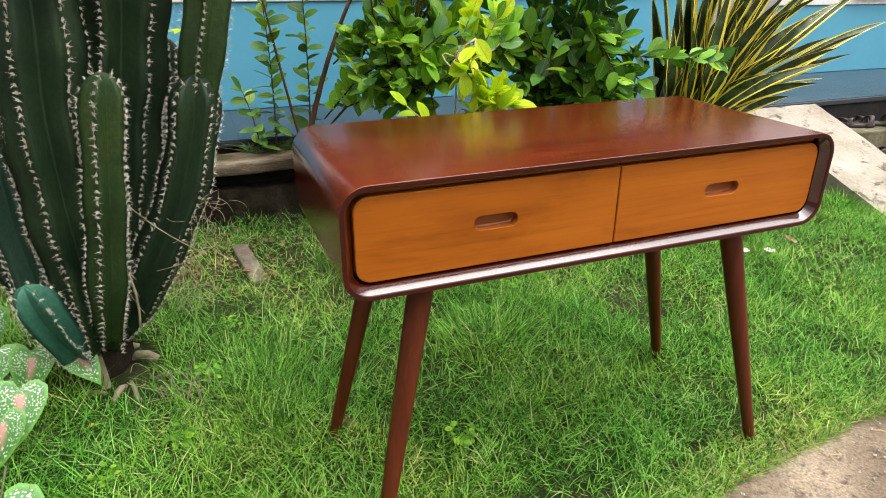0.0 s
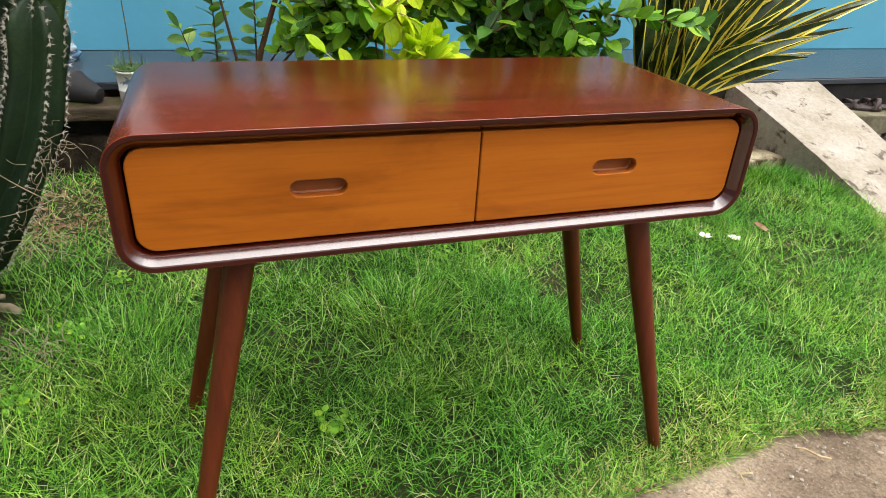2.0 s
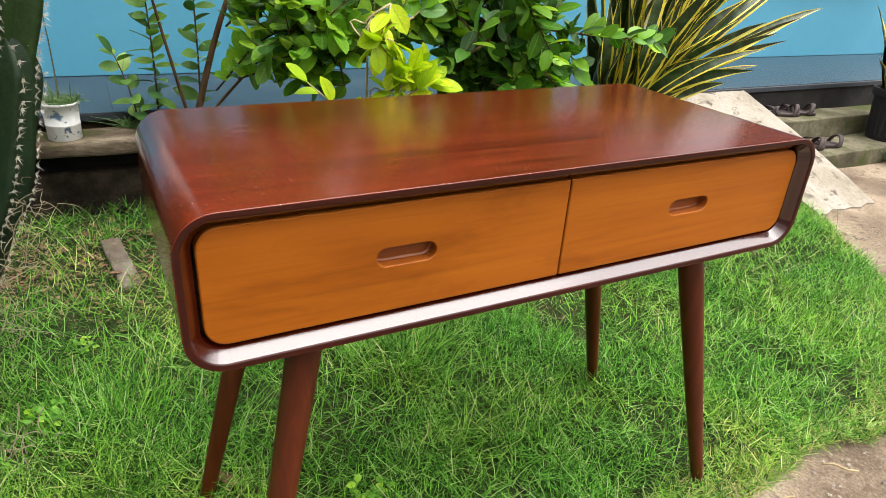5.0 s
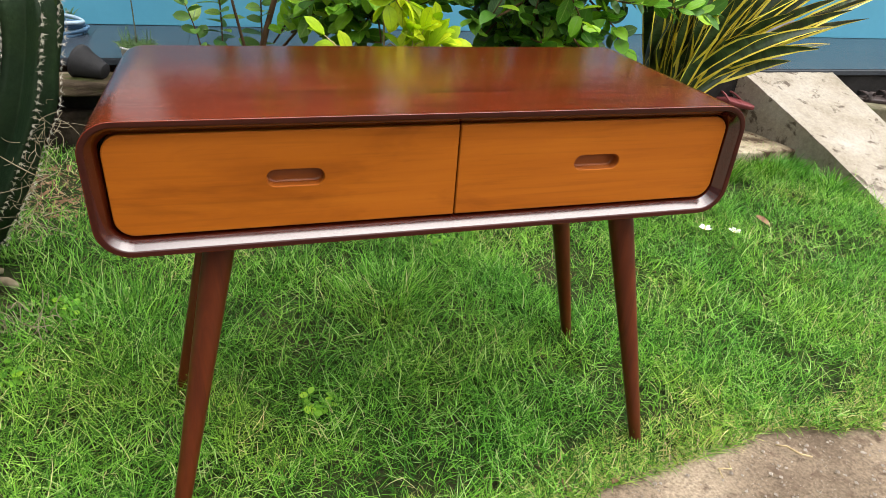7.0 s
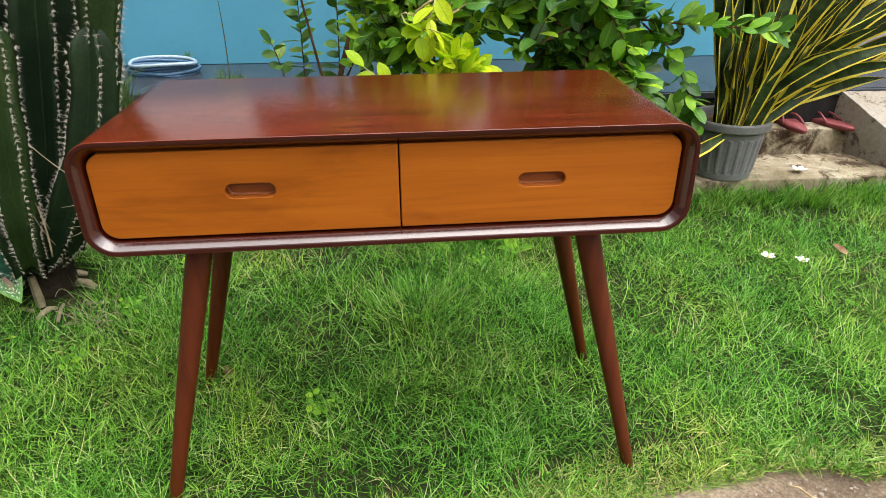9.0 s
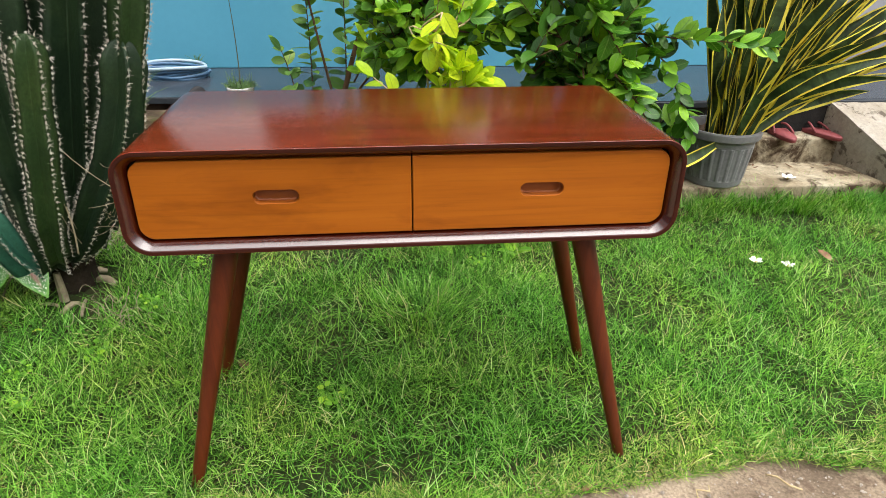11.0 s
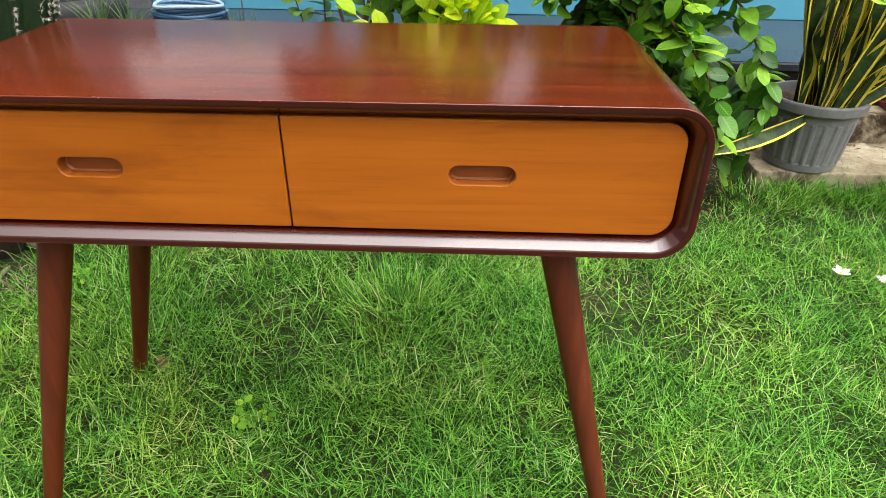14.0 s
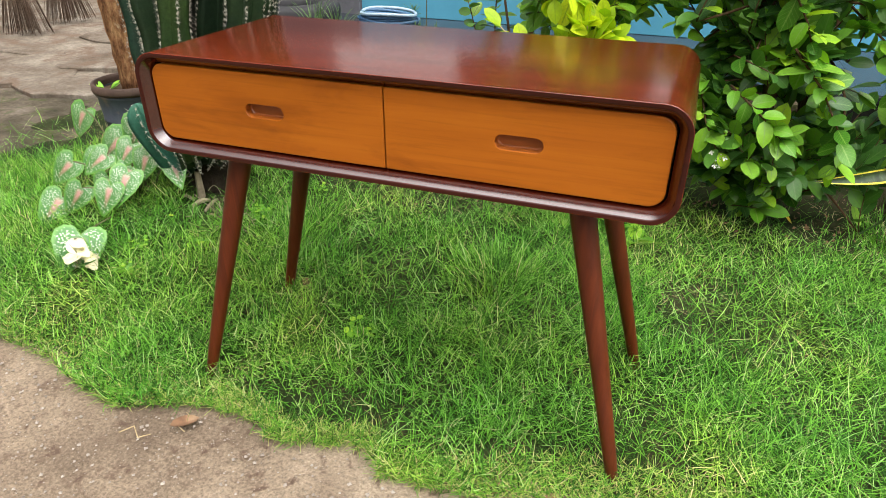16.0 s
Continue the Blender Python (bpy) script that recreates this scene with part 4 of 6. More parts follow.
def blades(x, y, z, length, width, az, lean, bendf, segs=3, curl=0.0):
    """Corners of curved blades: two at each joint and one at the tip."""
    n = len(x)
    tw = rng.uniform(-0.8, 0.8, n)
    cu = rng.normal(0, 1, n) * curl
    V = np.empty((n, 2 * segs + 1, 3), dtype=np.float32)
    X, Y, Z = x.copy(), y.copy(), z.copy()
    for k in range(segs + 1):
        a = az + cu * k
        sxx, syy = -np.sin(a + tw), np.cos(a + tw)
        hw = width / 2 * (1.0 - 0.22 * k)
        if k < segs:
            V[:, 2 * k] = np.stack([X - sxx * hw, Y - syy * hw, Z], 1)
            V[:, 2 * k + 1] = np.stack([X + sxx * hw, Y + syy * hw, Z], 1)
        else:
            V[:, 2 * k] = np.stack([X, Y, np.maximum(Z, z - 0.006)], 1)
        th = np.clip(lean + bendf * k / max(1, segs - 1), 0.0, 2.1)
        X = X + length / segs * np.sin(th) * np.cos(a)
        Y = Y + length / segs * np.sin(th) * np.sin(a)
        Z = Z + length / segs * np.cos(th)
    return V


def grass_object(name, label, V, mat_):
    n, m = V.shape[:2]
    segs = (m - 1) // 2
    me = bpy.data.meshes.new(name)
    me.vertices.add(n * m)
    me.vertices.foreach_set("co", V.reshape(-1))
    base = (np.arange(n, dtype=np.int32) * m)[:, None]
    cols, st = [], []
    for k in range(segs - 1):
        st.append(4 * k)
        cols += [2 * k, 2 * k + 1, 2 * k + 3, 2 * k + 2]
    st.append(4 * (segs - 1))
    cols += [2 * segs - 2, 2 * segs - 1, 2 * segs]
    nl = len(cols)
    me.loops.add(n * nl)
    me.loops.foreach_set("vertex_index", (base + np.array(cols, dtype=np.int32)).astype(np.int32).reshape(-1))
    me.polygons.add(n * segs)
    me.polygons.foreach_set("loop_start", ((np.arange(n, dtype=np.int32) * nl)[:, None] + np.array(st, dtype=np.int32)).astype(np.int32).reshape(-1))
    me.update(calc_edges=True)
    me.validate()
    ob = part_me(name, me, mat_)
    return tagged(ob, label, "grass", kind="stuff")


def vnoise(x, y, s, seed):
    """Cheap smooth noise from summed sines, about -1 to 1."""
    r = np.random.default_rng(seed)
    out = np.zeros_like(x)
    for _ in range(6):
        a, f, p = r.uniform(0, 6.28), s * r.uniform(0.6, 1.6), r.uniform(0, 6.28)
        out += np.sin((x * np.cos(a) + y * np.sin(a)) * f + p)
    return out / 3.0


def keep_lawn(x, y):
    k = y > lawn_edge(x) + 0.004
    k &= (y - lawn_edge(x) > 0.03) | (rng.uniform(0, 1, len(x)) < 0.6 + (y - lawn_edge(x)) * 12)
    k &= ~((x > 1.21) & (y > 1.385))
    k &= ~((x > 2.05 + 0.2 * np.clip((1.82 - y) / 0.85, 0, 1)) & (y > 0.93))
    k &= y < 1.92
    k &= ~((np.abs(x + 0.555 + 0.14 * (y - 1.39)) < 0.04) & (np.abs(y - 1.38) < 0.17) & (rng.uniform(0, 1, len(x)) > 0.06))
    k &= ~((x < -1.9 + 0.1 * vnoise(x, y, 9, 8)) & (y > 0.80 + 0.06 * vnoise(x, y, 11, 7)) & (rng.uniform(0, 1, len(x)) > 0.10))
    bare = np.clip((y - 1.02 - 0.08 * vnoise(x, y, 9, 5)) / 0.3, 0, 1) * ((x > -0.1) & (x < 1.22))
    litter = np.clip((y - 0.68) / 0.45, 0, 0.66) * np.clip((0.1 - x) / 0.3, 0, 1)
    litter = np.maximum(litter, 0.84 * np.clip(1.25 - np.hypot((x + 0.88) / 0.42, (y - 1.36 - 0.06 * vnoise(x, y, 14, 12)) / 0.26), 0, 0.5) * 2)
    k &= rng.uniform(0, 1, len(x)) > np.maximum(bare * 0.96, litter)
    k &= np.hypot((x + 0.95), (y - 0.66)) > 0.13 + 0.03 * vnoise(x, y, 30, 2)
    return k


def sow(N, pw, dens_seed):
    x = rng.uniform(-2.35, 2.32, N)
    y = -0.2 + 2.1 * rng.uniform(0, 1, N) ** pw
    ok = keep_lawn(x, y) & (rng.uniform(0, 1, N) < np.clip(0.75 + 0.3 * vnoise(x, y, 16, dens_seed), 0.25, 1))
    x, y = x[ok], y[ok]
    return x, y, np.clip(0.35 + (y - lawn_edge(x)) / 0.3, 0, 1), np.clip(vnoise(x, y, 24, dens_seed + 1), -1, 1)


# thatch below, blades matted over it in all directions, then long lax ones
x, y, e, tu = sow(150000, 1.35, 1)
n = len(x)
V = blades(x, y, lawn_height(x, y) - 0.003, (0.012 + 0.014 * e) * rng.uniform(0.6, 1.5, n), rng.uniform(0.002, 0.0035, n), rng.uniform(0, 6.283, n), rng.uniform(0.3, 1.3, n), rng.uniform(0.1, 0.8, n), 2)
grass_object("grass_thatch", "dark green and brown thatch low in the lawn", V, M_THATCH)
x, y, e, tu = sow(250000, 1.4, 3)
k = rng.uniform(0, 1, len(x)) < 1.0 - 0.75 * np.clip((vnoise(x, y, 8, 33) - 0.45) / 0.3, 0, 1)
x, y, e, tu = x[k], y[k], e[k], tu[k]
n = len(x)
hgt = rng.uniform(0, 1, n) ** 1.6 * 0.030 * e * (1 + 0.5 * tu)
lush = 1 + 0.3 * np.clip((y - 0.15) / 0.4, 0, 1) * np.clip((0.7 - x) / 0.5, 0, 1)
V = blades(x, y, lawn_height(x, y) + hgt, lush * (0.026 + 0.026 * e * (1 + 0.45 * tu)) * rng.uniform(0.6, 1.4, n), rng.uniform(0.0015, 0.0027, n), rng.uniform(0, 6.283, n), rng.uniform(0.45, 1.5, n), rng.uniform(-0.3, 0.6, n), 3, 0.16)
grass_object("matted_grass", "curved matted green grass blades over the lawn", V, M_GRASS)
x, y, e, tu = sow(38000, 1.2, 5)
k = (e > 0.35) & (vnoise(x, y, 7, 9) > -0.2)
x, y = x[k], y[k]
n = len(x)
V = blades(x, y, lawn_height(x, y) + rng.uniform(0.008, 0.04, n), rng.uniform(0.05, 0.11, n), rng.uniform(0.0015, 0.0026, n), rng.uniform(0, 6.283, n), rng.uniform(0.7, 1.5, n), rng.uniform(-0.3, 0.5, n), 4, 0.14)
grass_object("long_grass", "long lax grass blades lying over the lawn", V, M_GRASS)
N = 34000
x = rng.uniform(-2.2, 2.3, N)
y = lawn_edge(x) + (0.14 + 0.12 * np.clip(vnoise(x, x * 0, 5, 21), -0.6, 1)) * rng.uniform(0, 1, N) ** 1.3 - 0.004
k = keep_lawn(x, y)
x, y = x[k], y[k]
n = len(x)
V = blades(x, y, lawn_height(x, y) - 0.002, rng.uniform(0.014, 0.04, n), rng.uniform(0.0014, 0.0026, n), rng.uniform(0, 6.283, n), rng.uniform(0.7, 1.5, n), rng.uniform(-0.2, 0.6, n), 3, 0.2)
grass_object("edge_grass", "thin pale green grass along the edge of the lawn", V, M_GRASSEDGE)
# rank tufts by the ramp and the slab
for cx, cy, rad, cnt in ((2.02, 1.34, 0.12, 900), (2.12, 1.12, 0.07, 350), (1.75, 1.42, 0.2, 600), (1.2, 1.3, 0.12, 300), (0.05, 0.62, 0.14, 500), (-0.6, 0.55, 0.2, 600), (1.36, 1.345, 0.1, 380), (1.55, 1.35, 0.11, 520), (1.73, 1.345, 0.11, 520), (1.92, 1.35, 0.11, 520)):
    r = rad * np.sqrt(rng.uniform(0, 1, cnt))
    a = rng.uniform(0, 6.283, cnt)
    x, y = cx + r * np.cos(a), cy + r * np.sin(a)
    V = blades(x, y, lawn_height(x, y), rng.uniform(0.05, 0.12, cnt), rng.uniform(0.0022, 0.0038, cnt), a + rng.normal(0, 0.5, cnt), rng.uniform(0.15, 0.7, cnt), rng.uniform(0.3, 1.0, cnt), 3)
    grass_object("grass_tuft", "rank tuft of longer green grass", V, M_GRASS)
# straw among it
N = 9000
gx_ = rng.uniform(-2.2, 2.2, N)
gy_ = rng.uniform(-0.1, 1.9, N)
ok = (gy_ > lawn_edge(gx_) - 0.01) & ~((gx_ > 1.26) & (gy_ > 1.45)) & ((vnoise(gx_, gy_, 6, 4) > 0.3) | ((gy_ < lawn_edge(gx_) + 0.12) & (rng.uniform(0, 1, N) < 0.3)) | ((gy_ > 1.05) & (gx_ < 0) & (rng.uniform(0, 1, N) < 0.9)))
gx_, gy_ = gx_[ok], gy_[ok]
n = len(gx_)
V = blades(gx_, gy_, lawn_height(gx_, gy_) + rng.uniform(0.0, 0.02, n), rng.uniform(0.015, 0.06, n), rng.uniform(0.001, 0.002, n), rng.uniform(0, 6.283, n), rng.uniform(1.1, 1.5, n), rng.uniform(-0.2, 0.3, n), 3, 0.3)
grass_object("dry_straw", "dry straw-coloured dead grass in the lawn", V, M_STRAW)

# ---- shrubs ----
LK = [leaf_arrays(0.088, 0.050), leaf_arrays(0.070, 0.043, 0.35, 0.35), leaf_arrays(0.098, 0.054, 0.12, 0.2), leaf_arrays(0.078, 0.046, -0.1, 0.1), leaf_arrays(0.054, 0.032, 0.2, 0.3)]
LKY = [leaf_arrays(0.088, 0.05, 0.1, 0.2), leaf_arrays(0.068, 0.044, 0.25, 0.25)]
LKS = [leaf_arrays(0.09, 0.05, 0.12, 0.15), leaf_arrays(0.07, 0.042, 0.25, 0.2)]

# the last volume is an added overhead crown that shades the leaves below
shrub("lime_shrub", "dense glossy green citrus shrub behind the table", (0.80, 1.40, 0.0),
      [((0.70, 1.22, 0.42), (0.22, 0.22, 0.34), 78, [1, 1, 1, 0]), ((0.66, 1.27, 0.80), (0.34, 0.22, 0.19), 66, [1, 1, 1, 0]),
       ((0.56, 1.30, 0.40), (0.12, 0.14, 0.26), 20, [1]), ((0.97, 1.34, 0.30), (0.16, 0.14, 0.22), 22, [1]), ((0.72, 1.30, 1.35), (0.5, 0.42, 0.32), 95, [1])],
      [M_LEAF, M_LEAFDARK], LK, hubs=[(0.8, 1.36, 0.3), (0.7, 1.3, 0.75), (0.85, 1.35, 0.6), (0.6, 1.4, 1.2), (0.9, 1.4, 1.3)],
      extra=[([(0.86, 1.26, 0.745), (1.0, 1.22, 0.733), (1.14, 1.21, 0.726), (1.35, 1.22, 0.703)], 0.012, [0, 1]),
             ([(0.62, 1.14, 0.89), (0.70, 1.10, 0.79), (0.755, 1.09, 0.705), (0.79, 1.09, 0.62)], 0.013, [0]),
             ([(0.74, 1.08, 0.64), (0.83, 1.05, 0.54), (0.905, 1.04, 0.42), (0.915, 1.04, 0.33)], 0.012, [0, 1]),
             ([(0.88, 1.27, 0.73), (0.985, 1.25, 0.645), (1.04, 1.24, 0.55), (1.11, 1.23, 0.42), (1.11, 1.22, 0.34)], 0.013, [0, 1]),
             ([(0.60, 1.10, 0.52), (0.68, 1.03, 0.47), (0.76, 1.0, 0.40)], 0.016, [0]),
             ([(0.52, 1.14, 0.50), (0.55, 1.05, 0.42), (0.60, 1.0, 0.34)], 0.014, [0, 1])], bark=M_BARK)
shrub("young_shrub", "light green leafy shrub with thin brown stems before the blue wall", (-0.24, 1.88, 0.28),
      [((0.06, 1.48, 0.73), (0.22, 0.2, 0.17), 38, [0, 0, 0, 0, 1]), ((0.05, 1.5, 1.25), (0.35, 0.3, 0.35), 26, [0, 1]), ((0.28, 1.40, 0.80), (0.2, 0.2, 0.14), 22, [0, 0, 1])],
      [M_LEAFYOUNG, M_LEAFDARK], LK, stem_r=0.0135, hubs=[(-0.004, 1.84, 0.95), (-0.365, 1.86, 0.95, 0.5), (0.12, 1.5, 0.76, 0.45)], bark=M_BARK, nparts=250,
      extra=[([(-0.16, 1.80, 0.46), (-0.07, 1.55, 0.66), (0.10, 1.5, 0.757), (0.29, 1.5, 0.894)], 0.010, [0]),
             ([(-0.10, 1.70, 0.52), (0.08, 1.42, 0.64), (0.24, 1.38, 0.74)], 0.011, [0]), ([(-0.11, 1.80, 0.68), (-0.06, 1.5, 0.82), (0.02, 1.48, 0.95)], 0.013, [0, 1])])
shrub("yellow_leaf_shrub", "shrub with bright yellow-green veined leaves behind the table", (0.12, 1.10, 0.0),
      [((0.20, 0.93, 0.67), (0.09, 0.03, 0.03), 7, [0]), ((0.125, 0.95, 0.75), (0.05, 0.04, 0.04), 3, [0]), ((0.19, 1.0, 0.90), (0.13, 0.06, 0.04), 6, [0, 1])],
      [M_LEAFYEL, M_LEAF], LKY, twig_len=0.09, spacing=0.022, stem_r=0.005, hubs=[(0.10, 0.97, 0.60), (0.085, 0.96, 0.80)], bark=M_STRAW, nparts=300,
      extra=[([(0.12, 1.05, 0.5), (0.0, 0.98, 0.60), (-0.07, 0.97, 0.66)], 0.04, [0])])


def sprig(base, top, n, label):
    own = empty("sprig", base)
    B = Vector(base)
    P = bezier(B, B.lerp(Vector(top), 0.5) + Vector((0.02, 0, 0)), top, 12)
    V, F = tube_arrays([p - B for p in P], list(np.linspace(0.004, 0.0015, 12)), 6)
    part_me("stem", pydata("stem", V, F), M_BARK, own)
    poses = twig_leaves(P, 0.55 / n, [0, 1], [0], start=0.12, spread=80, upness=0.9)
    place_leaves(own, LKS, [M_SPRIG], poses, 60)
    return tagged(own, label, "plant")


sprig((-0.356, 1.91, 0.30), (-0.361, 1.90, 0.95), 36, "upright sprig with small round green leaves on the ledge")
sprig((-0.207, 1.93, 0.30), (-0.20, 1.92, 1.02), 28, "upright sprig with small round green leaves on the ledge")
sprig((-0.42, 1.92, 0.30), (-0.475, 1.90, 0.58), 26, "short sprig with small round green leaves on the ledge")

# ---- snake plants ----


def snake_leaf(L, W, base, tip, side, twist=0.0, rows=9):
    """A sword leaf from base to tip, yellow-edged, its flat side turned towards side."""
    base, tip = Vector(base), Vector(tip)
    d = tip - base
    hd = math.hypot(d.x, d.y)
    mid = base + Vector((d.x * 0.42, d.y * 0.42, d.z * 0.56 + 0.16 * hd)) + Vector(rng.normal(0, 0.042, 3))
    P = bezier(base, mid, tip, rows + 1)
    ph, wv = rng.uniform(0, 6.28), rng.uniform(0.02, 0.16)
    V, F, U, MI = [], [], [], []
    for i, p in enumerate(P):
        t = i / rows
        w = W / 2 * min(1.0, 0.55 + 1.4 * t) * (1 - max(0, (t - 0.55) / 0.45) ** 1.7 * 0.97)
        dd = (P[min(i + 1, rows)] - P[max(i - 1, 0)]).normalized()
        s = Vector(side)
        s = s - dd * s.dot(dd)
        s.normalize()
        nn = s.cross(dd)
        a = twist * t
        s2 = s * math.cos(a) + nn * math.sin(a)
        n2 = s2.cross(dd)
        for u in (-1, -0.75, 0, 0.75, 1):
            V.append(p + s2 * (u * w) + n2 * (w * (0.42 * (u * u - 0.5) + u * wv * 4 * math.sin(9 * t + ph))))
            U.append((u, t * L))
    for i in range(rows):
        for k in range(4):
            a = i * 5 + k
            F.append((a, a + 1, a + 6, a + 5))
            MI.append(1 if k in (0, 3) else 0)
    return pydata("leaf", V, F, U, MI)


def ribbed_pot(own, r_top, r_bot, h, mat_, ribs=22):
    """A tapered pot with a rolled rim and vertical flutes, open at the top."""
    def fl(r, z, amp, n=112):
        return [((r + amp * (1 if (i * ribs / n) % 1 < 0.5 else -1)) * math.cos(2 * math.pi * i / n), (r + amp * (1 if (i * ribs / n) % 1 < 0.5 else -1)) * math.sin(2 * math.pi * i / n), z) for i in range(n)]
    lerp = lambda z: r_bot + (r_top - 0.012 - r_bot) * z / h
    rings = [fl(r_bot - 0.01, 0.0, 0), fl(r_bot, 0.006, 0), fl(lerp(0.03), 0.03, 0), fl(lerp(0.035), 0.035, 0.0022), fl(lerp(h * 0.72), h * 0.72, 0.0022), fl(lerp(h * 0.73), h * 0.73, 0),
             fl(lerp(h * 0.84), h * 0.84, 0), fl(r_top - 0.004, h * 0.85, 0), fl(r_top, h * 0.87, 0), fl(r_top + 0.002, h - 0.006, 0), fl(r_top, h, 0), fl(r_top - 0.01, h, 0), fl(r_top - 0.013, h - 0.01, 0),
             fl(r_top - 0.02, h - 0.05, 0)]
    part("pot", loft(rings, cap1=False), mat_, own, smooth=False)
    bm = bmesh.new()
    vs = [bm.verts.new((p[0], p[1], h - 0.035 + 0.006 * math.sin(i * 2.1))) for i, p in enumerate(circle(r_top - 0.0165, 0, 40))]
    c = bm.verts.new((0, 0, h - 0.025))
    for i in range(40):
        bm.faces.new((vs[i], vs[(i + 1) % 40], c))
    part("soil", bm, M_SOIL, own)


def snake_plant(loc, tips, label, r_top=0.158, r_bot=0.118, h=0.245, mat_=None, W=0.054):
    own = empty("snake_plant", loc)
    ribbed_pot(own, r_top, r_bot, h, mat_ or M_POT)
    B = Vector(loc)
    for tp in tips:
        tp = Vector(tp) - B
        a = math.atan2(tp.y, tp.x) + rng.normal(0, 0.4)
        rr = rng.uniform(0.01, r_top - 0.045)
        base = Vector((rr * math.cos(a), rr * math.sin(a), h - 0.035))
        side = (tp - base).normalized().cross(Vector((0.25, -1.0, 0.35))).normalized() + Vector(rng.normal(0, 0.38, 3))
        me = snake_leaf((tp - base).length, W * rng.uniform(0.8, 1.2), base, tp, side, rng.normal(0, 0.5))
        part_me("leaf", me, [M_SNAKE, M_SNAKEDGE], own)
    return tagged(own, label, "potted plant")


tips = [(2.26, 1.22, 0.84), (2.10, 1.2, 0.80), (1.98, 1.2, 0.74), (1.95, 1.3, 0.88), (1.90, 1.18, 0.68), (1.85, 1.5, 0.95), (1.86, 1.3, 0.52), (1.75, 1.2, 0.8), (1.66, 1.3, 1.05), (1.9, 1.4, 1.2), (1.74, 1.45, 1.3)]
tips += [(0.89, 1.10, 0.26), (1.62, 1.18, 0.98), (1.70, 1.2, 0.72), (1.55, 1.15, 0.85), (1.62, 1.15, 0.66), (1.98, 1.3, 1.06), (1.88, 1.3, 1.0), (2.05, 1.3, 0.92), (1.98, 1.25, 0.60), (2.14, 1.26, 0.70), (1.80, 1.2, 0.95), (1.84, 1.16, 0.60), (1.72, 1.25, 0.9), (2.2, 1.3, 0.98), (1.92, 1.22, 0.78)]
for k in range(34):
    q = rng.uniform(-1, 1)
    tips.append((1.47 + 0.26 * q + 0.03, 1.43 + rng.uniform(-0.14, 0.16), rng.uniform(0.92, 1.42) - 0.22 * abs(q)))
for k in range(26):
    q = rng.uniform(-1, 1)
    tips.append((1.42 + 0.22 * q, 1.38 + rng.uniform(-0.12, 0.05), rng.uniform(0.6, 0.9)))
snake_plant((1.40, 1.50, 0.087), tips, "tall yellow-edged snake plant in a fluted grey plastic pot")
tips = []
for k in range(22):
    a = rng.uniform(0, 6.28)
    r = rng.uniform(0.05, 0.35)
    tips.append((3.62 + r * math.cos(a), 1.48 + r * math.sin(a), rng.uniform(0.75, 1.15) - 0.3 * r))
tips += [(3.18, 1.40, 0.62), (3.2, 1.45, 0.58), (3.25, 1.3, 0.33)]
snake_plant((3.62, 1.48, 0.08), tips, "snake plant in a black plastic pot on the low step", 0.15, 0.11, 0.30, M_BLACK)

# ---- cactus ----


